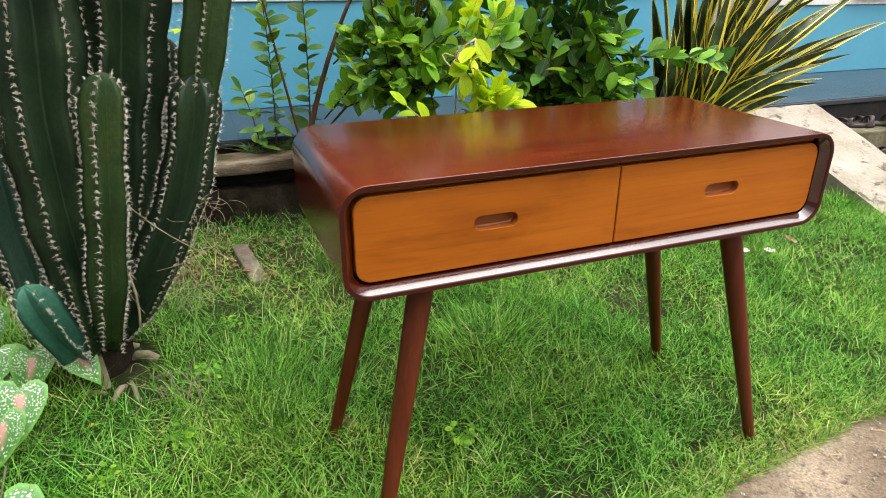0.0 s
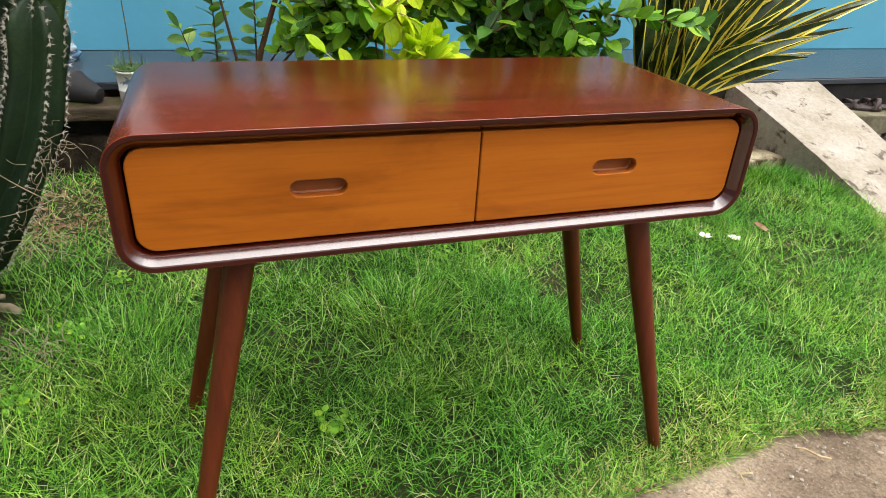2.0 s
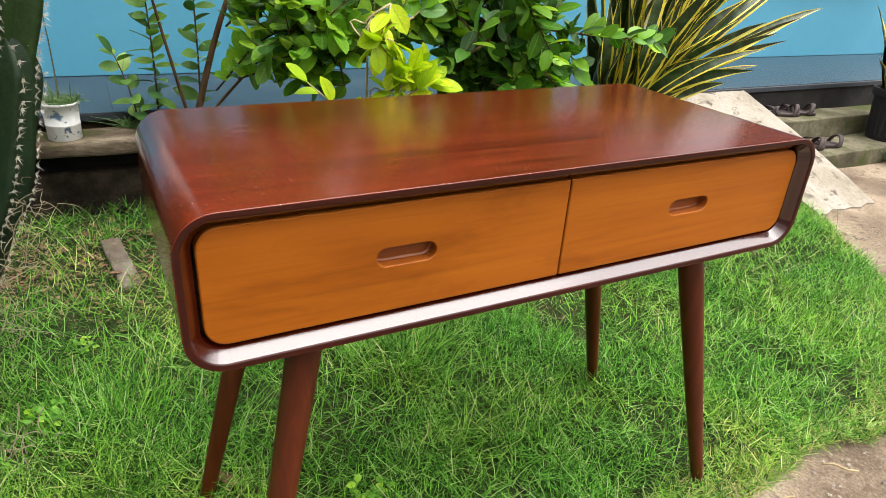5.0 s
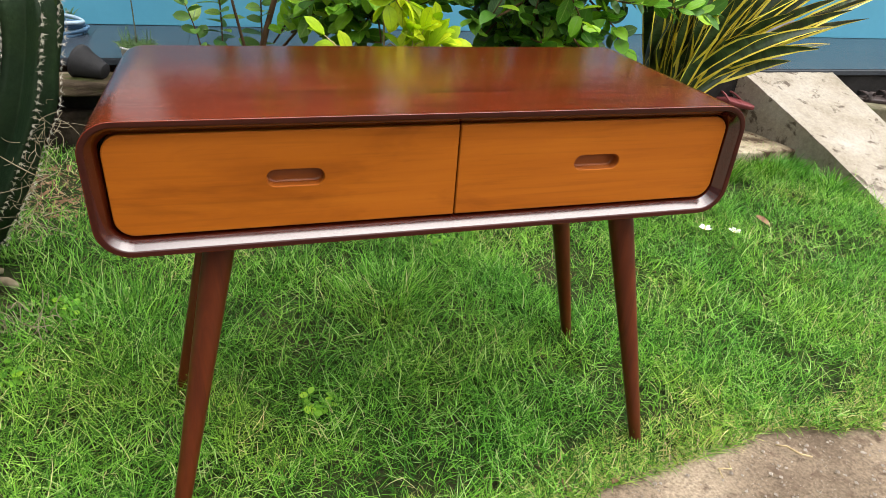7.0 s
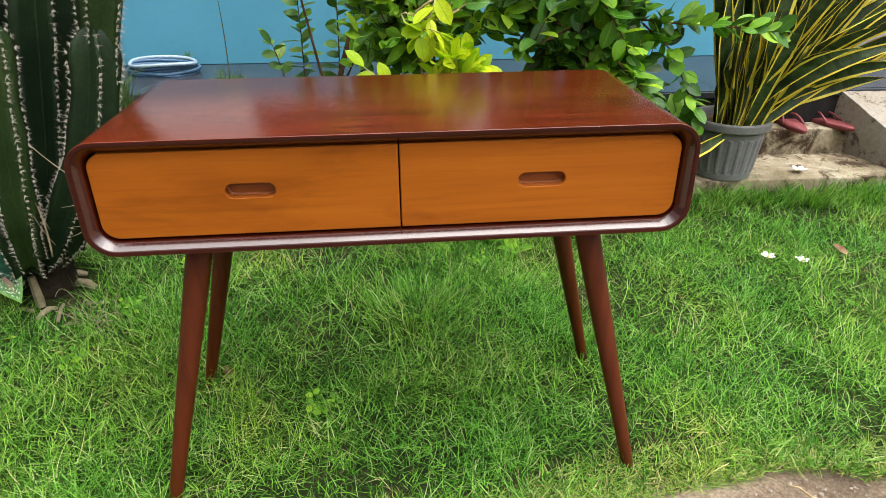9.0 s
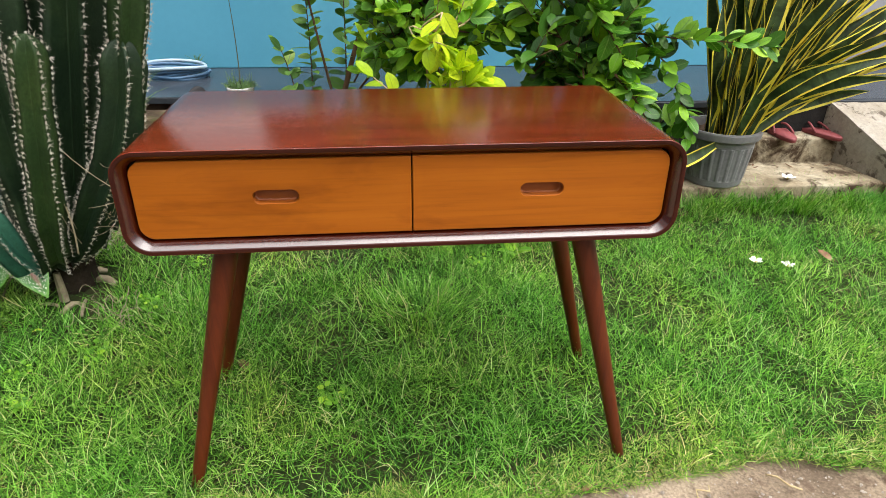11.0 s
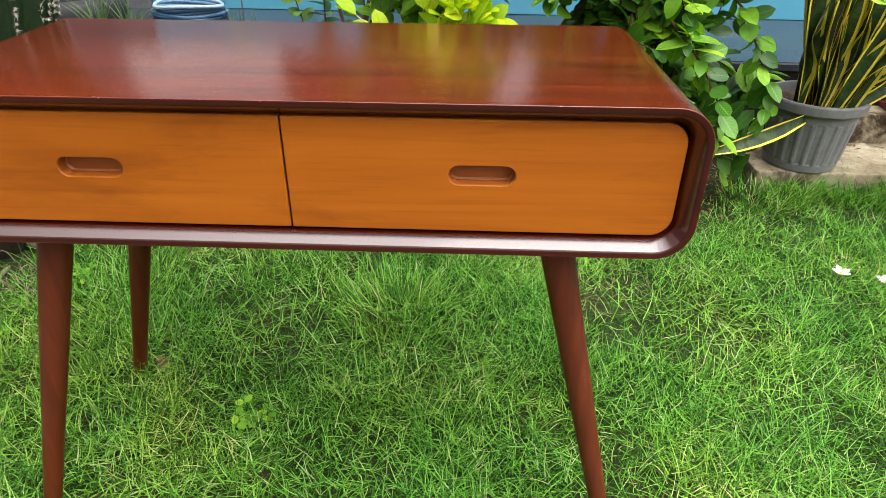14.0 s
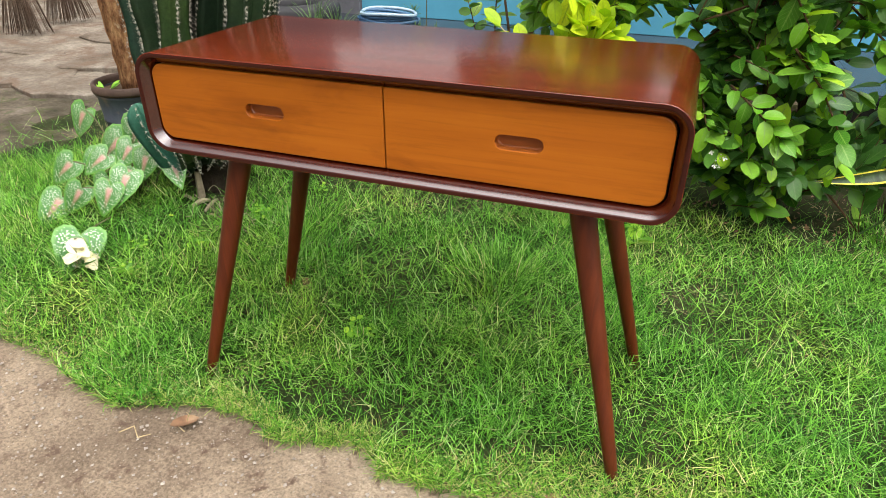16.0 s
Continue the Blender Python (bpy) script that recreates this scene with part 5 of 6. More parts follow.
def cactus_column(own, P, radius, ribs=6, phase=0.0, skin=None):
    """A ribbed column along P with a domed tip, and spines on its ribs."""
    P = [Vector(p) for p in P]
    # resample
    L = [0.0]
    for a, b in zip(P, P[1:]):
        L.append(L[-1] + (b - a).length)
    n = max(14, int(L[-1] / 0.0145))
    Q = []
    for k in range(n + 1):
        s = L[-1] * k / n
        i = min(max(j for j in range(len(L)) if L[j] <= s + 1e-9), len(P) - 2)
        Q.append(P[i].lerp(P[i + 1], (s - L[i]) / (L[i + 1] - L[i])))
    for _ in range(16):
        Q = [Q[0]] + [(Q[i - 1] + Q[i] * 2 + Q[i + 1]) / 4 for i in range(1, len(Q) - 1)] + [Q[-1]]
    Q[-1] = Q[-2] + (Q[-2] - Q[-3])
    # closer rings where the tip rounds off
    S = [k / n for k in range(n + 1)]
    e0 = radius * 1.15 / L[-1]
    S = [t for t in S if t < 1 - e0] + [1 - e0 * (1 - math.sin(j * math.pi / 24)) for j in range(13)]
    Q = [Q[min(int(t * n), n - 1)].lerp(Q[min(int(t * n), n - 1) + 1], t * n - min(int(t * n), n - 1)) for t in S]
    n = len(Q) - 1
    m = ribs * 10
    rings, sp = [], []
    ref = Vector((1, 0.3, 0))
    tot = L[-1]
    for k, p in enumerate(Q):
        t = S[k]
        d = (Q[min(k + 1, n)] - Q[max(k - 1, 0)]).normalized()
        a = (ref - d * ref.dot(d)).normalized()
        ref = a
        b = d.cross(a)
        s_end = (1 - t) * tot
        cap = math.sqrt(max(0.0, 1 - (1 - min(1, s_end / (radius * 1.15))) ** 2))
        r = radius * (0.72 + 0.28 * min(1, t * 4)) * max(cap, 0.04) * (1 + 0.05 * math.sin(t * tot * 36 + phase * 5))
        ring = []
        for q in range(m):
            th = 2 * math.pi * q / m + phase
            u = abs(((th - phase) * ribs / (2 * math.pi) + 0.5) % 1.0 - 0.5) * 2
            w = math.pi / ribs
            rr = r * min(0.95, 0.36 * math.sin(w) / (math.sin(u * w) + 0.36 * math.sin(w - u * w)))
            ring.append(p + (a * math.cos(th) + b * math.sin(th)) * rr)
        rings.append(ring)
        if cap > 0.3 and k % (1 if s_end > radius * 1.15 else 3) == 0:
            for q in range(ribs):
                th = 2 * math.pi * q / ribs + phase
                o = a * math.cos(th) + b * math.sin(th)
                sp.append((p + o * r * 0.975 + d * rng.uniform(-0.5, 0.5) * 0.006, o, d, b * math.cos(th) - a * math.sin(th)))
    col = part("column", loft(rings), skin or M_CACTUS, own)
    V, F = [], []
    for p, o, d, s in sp:
        for _k in range(8):
            dr = (o * rng.uniform(0.3, 1.0) + d * rng.normal(0, 0.75) + s * rng.normal(0, 0.75)).normalized()
            ln = rng.uniform(0.006, 0.015)
            w = dr.orthogonal().normalized() * 0.0007
            i0 = len(V)
            V += [p - w, p + w, p + dr * ln]
            F.append((i0, i0 + 1, i0 + 2))
        w = s * 0.0022
        i0 = len(V)
        V += [p + o * 0.0015 - w - d * 0.003, p + o * 0.0015 + w - d * 0.003, p + o * 0.0035 + w + d * 0.003, p + o * 0.0035 - w + d * 0.003]
        F.append((i0, i0 + 1, i0 + 2, i0 + 3))
    ob = part_me("spine_cover", pydata("spine_cover", V, F), M_SPINE, col, "pale spine clusters along the ribs")
    tagged(ob, kind="stuff")


CB = Vector((-0.98, 0.70, 0.12))
cactus = empty("columnar_cactus", CB)
# unseen upper lengths, up to 3.1 m, are added to shade the left lawn
COLS = [
    ([(-0.925, 0.56, 0.27), (-0.905, 0.52, 0.36), (-0.871, 0.50, 0.558), (-0.847, 0.50, 0.732), (-0.826, 0.50, 0.862)], 0.044, 5),
    ([(-0.925, 0.63, 0.24), (-0.865, 0.61, 0.31), (-0.805, 0.60, 0.42), (-0.725, 0.60, 0.57), (-0.677, 0.60, 0.731), (-0.662, 0.60, 0.835)], 0.058, 5),
    ([(-0.675, 0.63, 0.72), (-0.645, 0.62, 0.86), (-0.612, 0.62, 0.985), (-0.60, 0.62, 1.2), (-0.60, 0.63, 2.4)], 0.060, 5),
    ([(-0.92, 0.68, 0.25), (-0.89, 0.70, 0.458), (-0.848, 0.71, 0.685), (-0.812, 0.71, 0.867), (-0.79, 0.71, 0.985), (-0.78, 0.71, 3.1)], 0.108, 7),
    ([(-0.95, 0.60, 0.24), (-0.945, 0.58, 0.32), (-0.955, 0.57, 0.54), (-0.955, 0.57, 0.78), (-0.93, 0.57, 0.99), (-0.92, 0.58, 2.9)], 0.088, 6),
    ([(-1.0, 0.64, 0.2), (-1.03, 0.62, 0.27), (-1.055, 0.62, 0.54), (-1.055, 0.62, 0.72), (-1.02, 0.62, 0.99), (-1.01, 0.63, 2.6)], 0.072, 6),
    ([(-0.86, 0.74, 0.28), (-0.80, 0.76, 0.45), (-0.765, 0.77, 0.60), (-0.722, 0.77, 0.90)], 0.050, 5),
    ([(-0.985, 0.57, 0.22), (-1.0, 0.53, 0.28), (-1.025, 0.505, 0.36), (-1.045, 0.495, 0.452)], 0.045, 5),
]
COLS_BACK = [
    ([(-1.02, 0.72, 0.20), (-1.12, 0.73, 0.42), (-1.17, 0.74, 0.7), (-1.19, 0.75, 2.5)], 0.068, 6),
    ([(-1.00, 0.78, 0.20), (-1.04, 0.87, 0.6), (-1.06, 0.90, 1.1), (-1.06, 0.91, 3.0)], 0.080, 6),
    ([(-0.95, 0.82, 0.20), (-0.92, 0.90, 0.6), (-0.92, 0.93, 1.2), (-0.92, 0.93, 2.7)], 0.080, 6),
]
for i, (P, r, ribs) in enumerate(COLS + COLS_BACK):
    cactus_column(cactus, [Vector(p) - CB for p in P], r, ribs, i * 0.7 + 0.3, {0: M_CACTUSYOUNG, 2: M_CACTUSYOUNG, 5: M_CACTUSBLUE, 7: M_CACTUSTEAL}.get(i))
R = []
for k, (z, r) in enumerate(((-0.04, 0.075), (0.03, 0.070), (0.1, 0.072), (0.18, 0.08), (0.25, 0.06))):
    R.append([((r + 0.012 * math.sin(5 * th + k)) * math.cos(th), (r + 0.012 * math.cos(4 * th + 2 * k)) * math.sin(th), z) for th in (2 * math.pi * i / 24 for i in range(24))])
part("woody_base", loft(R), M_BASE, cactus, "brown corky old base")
tagged(cactus, "clump of tall spiny columnar cactus beside the lawn", "cactus")

# ---- caladium ----


def heart_leaf(L=0.105, W=0.088):
    """A heart-shaped leaf hung at its notch, its tip along +y, cupped and a little wavy."""
    half = [(0.0, 0.0), (0.16, -0.17), (0.36, -0.20), (0.52, -0.06), (0.54, 0.16), (0.44, 0.44), (0.27, 0.72), (0.10, 0.93), (0.0, 1.02)]
    out = [(W * a, L * b) for a, b in half] + [(-W * a, L * b) for a, b in half[-2:0:-1]]
    c = Vector((0.0, 0.22 * L))
    n = len(out)
    V, F, U = [(c.x, c.y, 0.0)], [], [(0, 0)]
    for ring in (0.4, 0.75, 1.0):
        for i, p in enumerate(out):
            q = c.lerp(Vector(p), ring)
            d = (Vector(p) - c).normalized()
            V.append((q.x, q.y, 0.10 * abs(q.x) - 0.35 * q.y * q.y / L + 0.003 * math.sin(2.1 * i) * ring))
            U.append((d.x * ring, d.y * ring))
    for i in range(n):
        F.append((0, 1 + i, 1 + (i + 1) % n))
    for k in range(2):
        a, b = 1 + k * n, 1 + (k + 1) * n
        for i in range(n):
            j = (i + 1) % n
            F.append((a + i, b + i, b + j, a + j))
    return V, F, U


HL = heart_leaf()
CAL = [((-1.375, 0.60, 0.345), 1.0), ((-1.374, 0.50, 0.20), 1.0), ((-1.308, 0.55, 0.215), 0.85), ((-1.221, 0.58, 0.275), 1.15), ((-1.157, 0.60, 0.335), 1.0), ((-1.127, 0.50, 0.215), 1.0), ((-1.178, 0.45, 0.195), 0.85),
       ((-1.092, 0.57, 0.24), 0.9), ((-1.003, 0.55, 0.235), 0.85), ((-1.342, 0.40, 0.12), 1.1), ((-1.269, 0.42, 0.155), 0.9), ((-1.116, 0.25, 0.10), 1.5), ((-1.135, 0.53, 0.28), 0.9), ((-1.07, 0.52, 0.262), 0.9), ((-1.09, 0.45, 0.222), 1.05), ((-1.12, 0.40, 0.195), 0.9), ((-1.24, 0.52, 0.235), 0.9)]
B = Vector((-1.15, 0.54, 0.10))
calad = empty("caladium", B)
heart_me = pydata("leaf", *HL)
heart_me.materials.append(M_CALAD)
heart_me.polygons.foreach_set("use_smooth", [True] * len(heart_me.polygons))
for p, sc in CAL:
    p = Vector(p) - B + Vector((0, 0, 0.02))
    d = Vector((p.x * 1.2 + rng.normal(0, 0.25), -0.55 + rng.normal(0, 0.15), -0.62 + rng.normal(0, 0.15)))
    ob = new("leaf", heart_me)
    ob.parent = calad
    ob.matrix_basis = frame_of(p, d, (rng.normal(0.5, 0.2), -0.5 + rng.normal(0, 0.15), 0.7)) @ Matrix.Scale(sc, 4)
    Q = bezier((p.x * 0.3, p.y * 0.3, 0.0), (p.x * 0.5, p.y * 0.5, p.z * 0.9), p, 7)
    V, F = tube_arrays(Q, list(np.linspace(0.0035, 0.002, 7)), 5)
    part_me("stalk", pydata("stalk", V, F), M_TWIG, calad)
tagged(calad, "caladium with green, white-flecked heart leaves and pink veins", "caladium")

# ---- small plants and fallen things on the lawn ----


def rosette(name, loc, n, L, W, up, label, cat, mat_):
    own = empty(name, loc)
    V, F, U = leaf_arrays(L, W, 0.35, 0.2)
    me = pydata("leaf", V, F, U)
    me.materials.append(mat_)
    for k in range(n):
        a = 2.4 * k + rng.normal(0, 0.2)
        ob = new("leaf", me)
        ob.parent = own
        ob.matrix_basis = frame_of((0, 0, 0.004 + 0.002 * k), (math.cos(a), math.sin(a), up * rng.uniform(0.6, 1.4)), (0, 0, 1)) @ Matrix.Scale(rng.uniform(0.7, 1.15), 4)
    return tagged(own, label, cat)


def weed(loc, s, label="small light green leafy weed in the lawn"):
    own = empty("weed", loc)
    V, F, U = leaf_arrays(0.018 * s, 0.013 * s, 0.1, 0.1, 4)
    me = pydata("leaf", V, F, U)
    me.materials.append(M_LEAF)
    for k in range(34):
        a, r = rng.uniform(0, 6.28), 0.035 * s * math.sqrt(rng.uniform(0, 1))
        ob = new("leaf", me)
        ob.parent = own
        b = rng.uniform(0, 6.28)
        ob.matrix_basis = frame_of((r * math.cos(a), r * math.sin(a), 0.02 + rng.uniform(0.008, 0.028)), (math.cos(b), math.sin(b), rng.normal(0, 0.3)), (rng.normal(0, 0.3), rng.normal(0, 0.3), 1))
    return tagged(own, label, "weed", "weeds in the lawn")


for x, y, s in ((-0.19, 0.21, 1.1), (-0.73, 0.6, 0.9), (-0.95, 0.30, 0.8), (-0.80, 0.38, 1.0), (0.27, 0.9, 0.9), (-0.66, 0.85, 0.7), (-0.9, 0.2, 0.8)):
    weed((x, y, float(lawn_height(x, y))), s)
rosette("seedling", (0.17, 1.06, 0.01), 6, 0.11, 0.022, 0.9, "young plant with narrow green leaves under the shrub", "seedling", M_LEAF)
rosette("seedling", (0.41, 0.98, 0.01), 8, 0.085, 0.045, 0.7, "young broad-leaved green plant under the shrub", "seedling", M_LEAF)
rosette("seedling", (0.34, 1.02, 0.03), 5, 0.08, 0.04, 1.2, "young broad-leaved green plant under the shrub", "seedling", M_LEAF)
rosette("seedling", (-1.05, 0.48, 0.075), 4, 0.085, 0.02, 0.6, "strap-leaved young plant in the lawn", "seedling", M_LEAFYEL)


def flower(loc, s, rz, label):
    """A fallen five-petalled flower."""
    own = empty("fallen_flower", loc, rz)
    V, F, U = leaf_arrays(0.026 * s, 0.017 * s, -0.15, 0.15, 5, 0.6)
    me = pydata("petal", V, F, U)
    me.materials.append(M_PETAL)
    me.polygons.foreach_set("use_smooth", [True] * len(me.polygons))
    for k in range(5):
        a = k * 2 * math.pi / 5
        ob = new("petal", me)
        ob.parent = own
        ob.matrix_basis = frame_of((0, 0, 0.012), (math.cos(a), math.sin(a), 0.25), (0, 0, 1))
    bm = bmesh.new()
    bmesh.ops.create_uvsphere(bm, u_segments=8, v_segments=6, radius=0.004 * s)
    for v in bm.verts:
        v.co.z += 0.012
    part("centre", bm, M_YELLOWLEAF, own)
    return tagged(own, label, "flower", "fallen white flowers")


flower((1.243, 0.82, 0.03), 1.0, 0.3, "fallen white frangipani flower on the grass")
flower((1.34, 0.783, 0.03), 0.95, 1.1, "fallen white frangipani flower on the grass")
flower((1.73, 1.46, 0.085), 1.35, 0.7, "fallen white frangipani flower on the concrete slab")


def fallen_leaf(loc, L, W, rz, mat_, label, curl=0.3, tilt=0.0):
    V, F, U = leaf_arrays(L, W, -curl * 0.5, curl, 7)
    V = V - np.array([0, L / 2, 0])
    # thickness
    n = len(V)
    V2 = np.concatenate([V, V - np.array([0, 0, 0.0012])])
    F2 = F + [tuple(reversed([i + n for i in f])) for f in F]
    U2 = np.concatenate([U, U])
    me = pydata("fallen_leaf", V2, F2, U2)
    ob = part_me("fallen_leaf", me, mat_)
    ob.matrix_basis = pose(*loc, tilt, 0, math.degrees(rz))
    return tagged(ob, label, "leaf", "fallen leaves")


fallen_leaf((0.27, -0.15, 0.004), 0.034, 0.014, 1.0, M_DEADLEAF, "dry tan leaf on the dirt")
fallen_leaf((0.37, -0.09, 0.006), 0.034, 0.014, 2.2, M_DEADLEAF, "dry reddish leaf at the lawn edge")
fallen_leaf((0.26, -0.085, 0.008), 0.034, 0.014, 0.1, M_DEADLEAF, "dry reddish leaf at the lawn edge")
fallen_leaf((-0.42, -0.175, 0.004), 0.06, 0.032, 2.5, M_DEADLEAF, "dry pale leaf on the dirt")
fallen_leaf((0.885, 1.31, 0.035), 0.045, 0.026, 1.4, M_YELLOWLEAF, "yellow fallen leaf on the grass", tilt=35)
fallen_leaf((-0.43, 0.36, 0.035), 0.05, 0.025, 0.8, M_DEADLEAF, "brown dead leaf in the grass", 0.5)
fallen_leaf((1.52, 0.85, 0.035), 0.06, 0.035, 0.3, M_DEADLEAF, "brown dead leaf in the grass", 0.5)
for k in range(28):
    x, y = rng.uniform(-1.0, -0.1), rng.uniform(1.25, 1.88)
    fallen_leaf((x, y, float(lawn_height(x, y)) + 0.012 + rng.uniform(0, 0.012)), rng.uniform(0.02, 0.045), rng.uniform(0.010, 0.02), rng.uniform(0, 6.28), M_DEADLEAF, "brown dead leaf among sparse grass", 0.5, rng.normal(0, 14))

bm = bmesh.new()
rough_box(bm, -0.03, 0.03, -0.16, 0.16, 0, 0.018, 0.04, 0.004, 31, 0.005)
ob = part("plank", bm, M_APRON)
ob.matrix_basis = pose(-0.555, 1.39, 0.024, 3, 0, 8)
tagged(ob, "weathered grey plank lying in the sparse grass", "plank")

# cream flower lying by the caladium
own = empty("cream_flower", (-1.03, 0.17, 0.075))
for k, (a, L, W) in enumerate(((0.4, 0.06, 0.045), (1.4, 0.045, 0.04), (2.6, 0.06, 0.045), (3.8, 0.05, 0.04), (5.0, 0.045, 0.04), (5.8, 0.05, 0.035))):
    V, F, U = leaf_arrays(L, W, 0.5 if k % 2 else -0.5, 0.7 if k % 3 else -0.4, 7, 0.6)
    V = V + np.array([(0.004 * math.sin(i * 2.3 + k), 0, 0.004 * math.cos(i * 1.7 + k)) for i in range(len(V))])
    me = pydata("petal", V, F, U)
    ob = part_me("petal", me, M_CREAM, own)
    ob.matrix_basis = frame_of((0, 0, 0.012 * k), (math.cos(a), math.sin(a), 0.3), (0.3, -0.4, 1))
tagged(own, "wilted cream-white flower lying on the grass", "flower")


def stick(loc, L, rz, r, mat_, label, cat="twig", bend=0.1):
    P = [Vector((-L / 2, 0, 0)), Vector((-L / 6, bend * L, r)), Vector((L / 5, -bend * L * 0.4, r)), Vector((L / 2, bend * L * 0.3, 0))]
    V, F = tube_arrays(P, [r * 0.9, r, r * 0.95, r * 0.7], 6)
    ob = part_me(cat.replace(" ", "_"), pydata(cat, V, F), mat_)
    ob.matrix_basis = pose(*loc, 0, 0, math.degrees(rz))
    return tagged(ob, label, cat)


stick((0.81, -0.105, 0.003), 0.075, 2.4, 0.0025, M_STRAW, "pale dry twig on the dirt")
stick((0.62, -0.12, 0.003), 0.05, 0.6, 0.002, M_STRAW, "pale dry twig on the dirt", bend=0.3)
stick((-0.50, -0.24, 0.003), 0.07, 0.2, 0.0015, M_STRAW, "pale dry rootlet on the dirt", bend=0.3)
stick((-0.42, -0.17, 0.003), 0.06, 2.1, 0.0015, M_STRAW, "pale dry rootlet on the dirt", bend=0.3)
for x, y, L, a, r in ((-0.88, 0.69, 0.07, 2.8, 0.009), (-0.92, 0.73, 0.06, 0.6, 0.008), (-0.93, 0.56, 0.06, 1.2, 0.006), (-0.90, 0.57, 0.09, 1.8, 0.004), (-0.83, 0.62, 0.06, 0.1, 0.004), (-0.98, 0.56, 0.05, 2.9, 0.004)):
    stick((x, y, float(lawn_height(x, y)) + 0.012), L, a, r * 1.35, M_ROOT, "cut dry wood stub at the foot of the cactus", "wood stub", 0.0)
P = [(-0.965, 0.605, 0.08), (-0.963, 0.603, 0.14), (-0.966, 0.605, 0.205)]
V, F = tube_arrays(P, [0.013, 0.012, 0.009], 6)
tagged(part_me("wood_stub", pydata("wood_stub", V, F), M_ROOT, smooth=False), "upright cut dry stub at the foot of the cactus", "wood stub")

# dry twigs and straw caught in the cactus
ch = []
for k in range(90):
    u = rng.uniform(0, 1) ** 1.3
    p = Vector((-0.75, 0.54, 0.33)) + Vector((0.085, 0.01, 0.25)) * u + Vector((rng.normal(0, 0.018), rng.uniform(-0.02, 0.04), rng.normal(0, 0.02)))
    q = p + Vector((rng.normal(0.0, 0.026), rng.normal(0, 0.02), rng.normal(-0.012, 0.026)))
    ch.append(tube_arrays(bezier(p, (p + q) / 2 + Vector(rng.normal(0, 0.014, 3)), q, 7), [0.0006] * 7, 3))
for p, c, q, r in (((-0.855, 0.535, 0.62), (-0.80, 0.53, 0.53), (-0.70, 0.54, 0.455), 0.0011), ((-0.86, 0.54, 0.56), (-0.87, 0.53, 0.47), (-0.845, 0.535, 0.37), 0.0008), ((-0.80, 0.53, 0.43), (-0.73, 0.52, 0.44), (-0.67, 0.54, 0.47), 0.0008), ((-0.885, 0.55, 0.50), (-0.88, 0.52, 0.42), (-0.84, 0.53, 0.33), 0.0008), ((-0.87, 0.55, 0.46), (-0.84, 0.52, 0.40), (-0.855, 0.53, 0.30), 0.003)):
    ch.append(tube_arrays(bezier(Vector(p), Vector(c), Vector(q), 10), [r] * 10, 4))
for k in range(46):
    p = Vector((-0.80 + rng.normal(0, 0.05), 0.52 + rng.normal(0, 0.03), 0.05 + rng.uniform(0, 0.12)))
    q = p + Vector((rng.normal(0, 0.035), rng.normal(0, 0.02), rng.normal(-0.02, 0.03)))
    ch.append(tube_arrays(bezier(p, (p + q) / 2 + Vector(rng.normal(0, 0.018, 3)), q, 7), [0.0011] * 7, 3))
V, F = join_arrays(ch)
tagged(part_me("dry_roots", pydata("dry_roots", V, F), M_ROOT), "tangle of dry rootlets caught in the cactus", "dry roots", kind="stuff")

# pebbles and crumbs on the dirt
ch = []
for k in range(20000):
    x, y = rng.uniform(-1.5, 2.4), rng.uniform(-0.65, 0.75)
    if y > float(lawn_edge(x)) - 0.015:
        continue
    r = 0.0010 + 0.0048 * rng.uniform(0, 1) ** 5
    s = [rng.uniform(0.7, 1.3) for _ in range(6)]
    c = Vector((x, y, r * 0.3 - 0.003))
    V = [c + Vector(v) * r * q for v, q in zip(((1, 0, 0), (0, 1, 0), (-1, 0, 0), (0, -1, 0), (0, 0, 0.8), (0, 0, -0.6)), s)]
    ch.append((V, [(0, 1, 4), (1, 2, 4), (2, 3, 4), (3, 0, 4), (1, 0, 5), (2, 1, 5), (3, 2, 5), (0, 3, 5)]))
V, F = join_arrays(ch)
tagged(part_me("gravel", pydata("gravel", V, F), M_STONE, smooth=False), "fine gravel and crumbs on the dirt", "gravel", kind="stuff")

# ---- things by the house ----


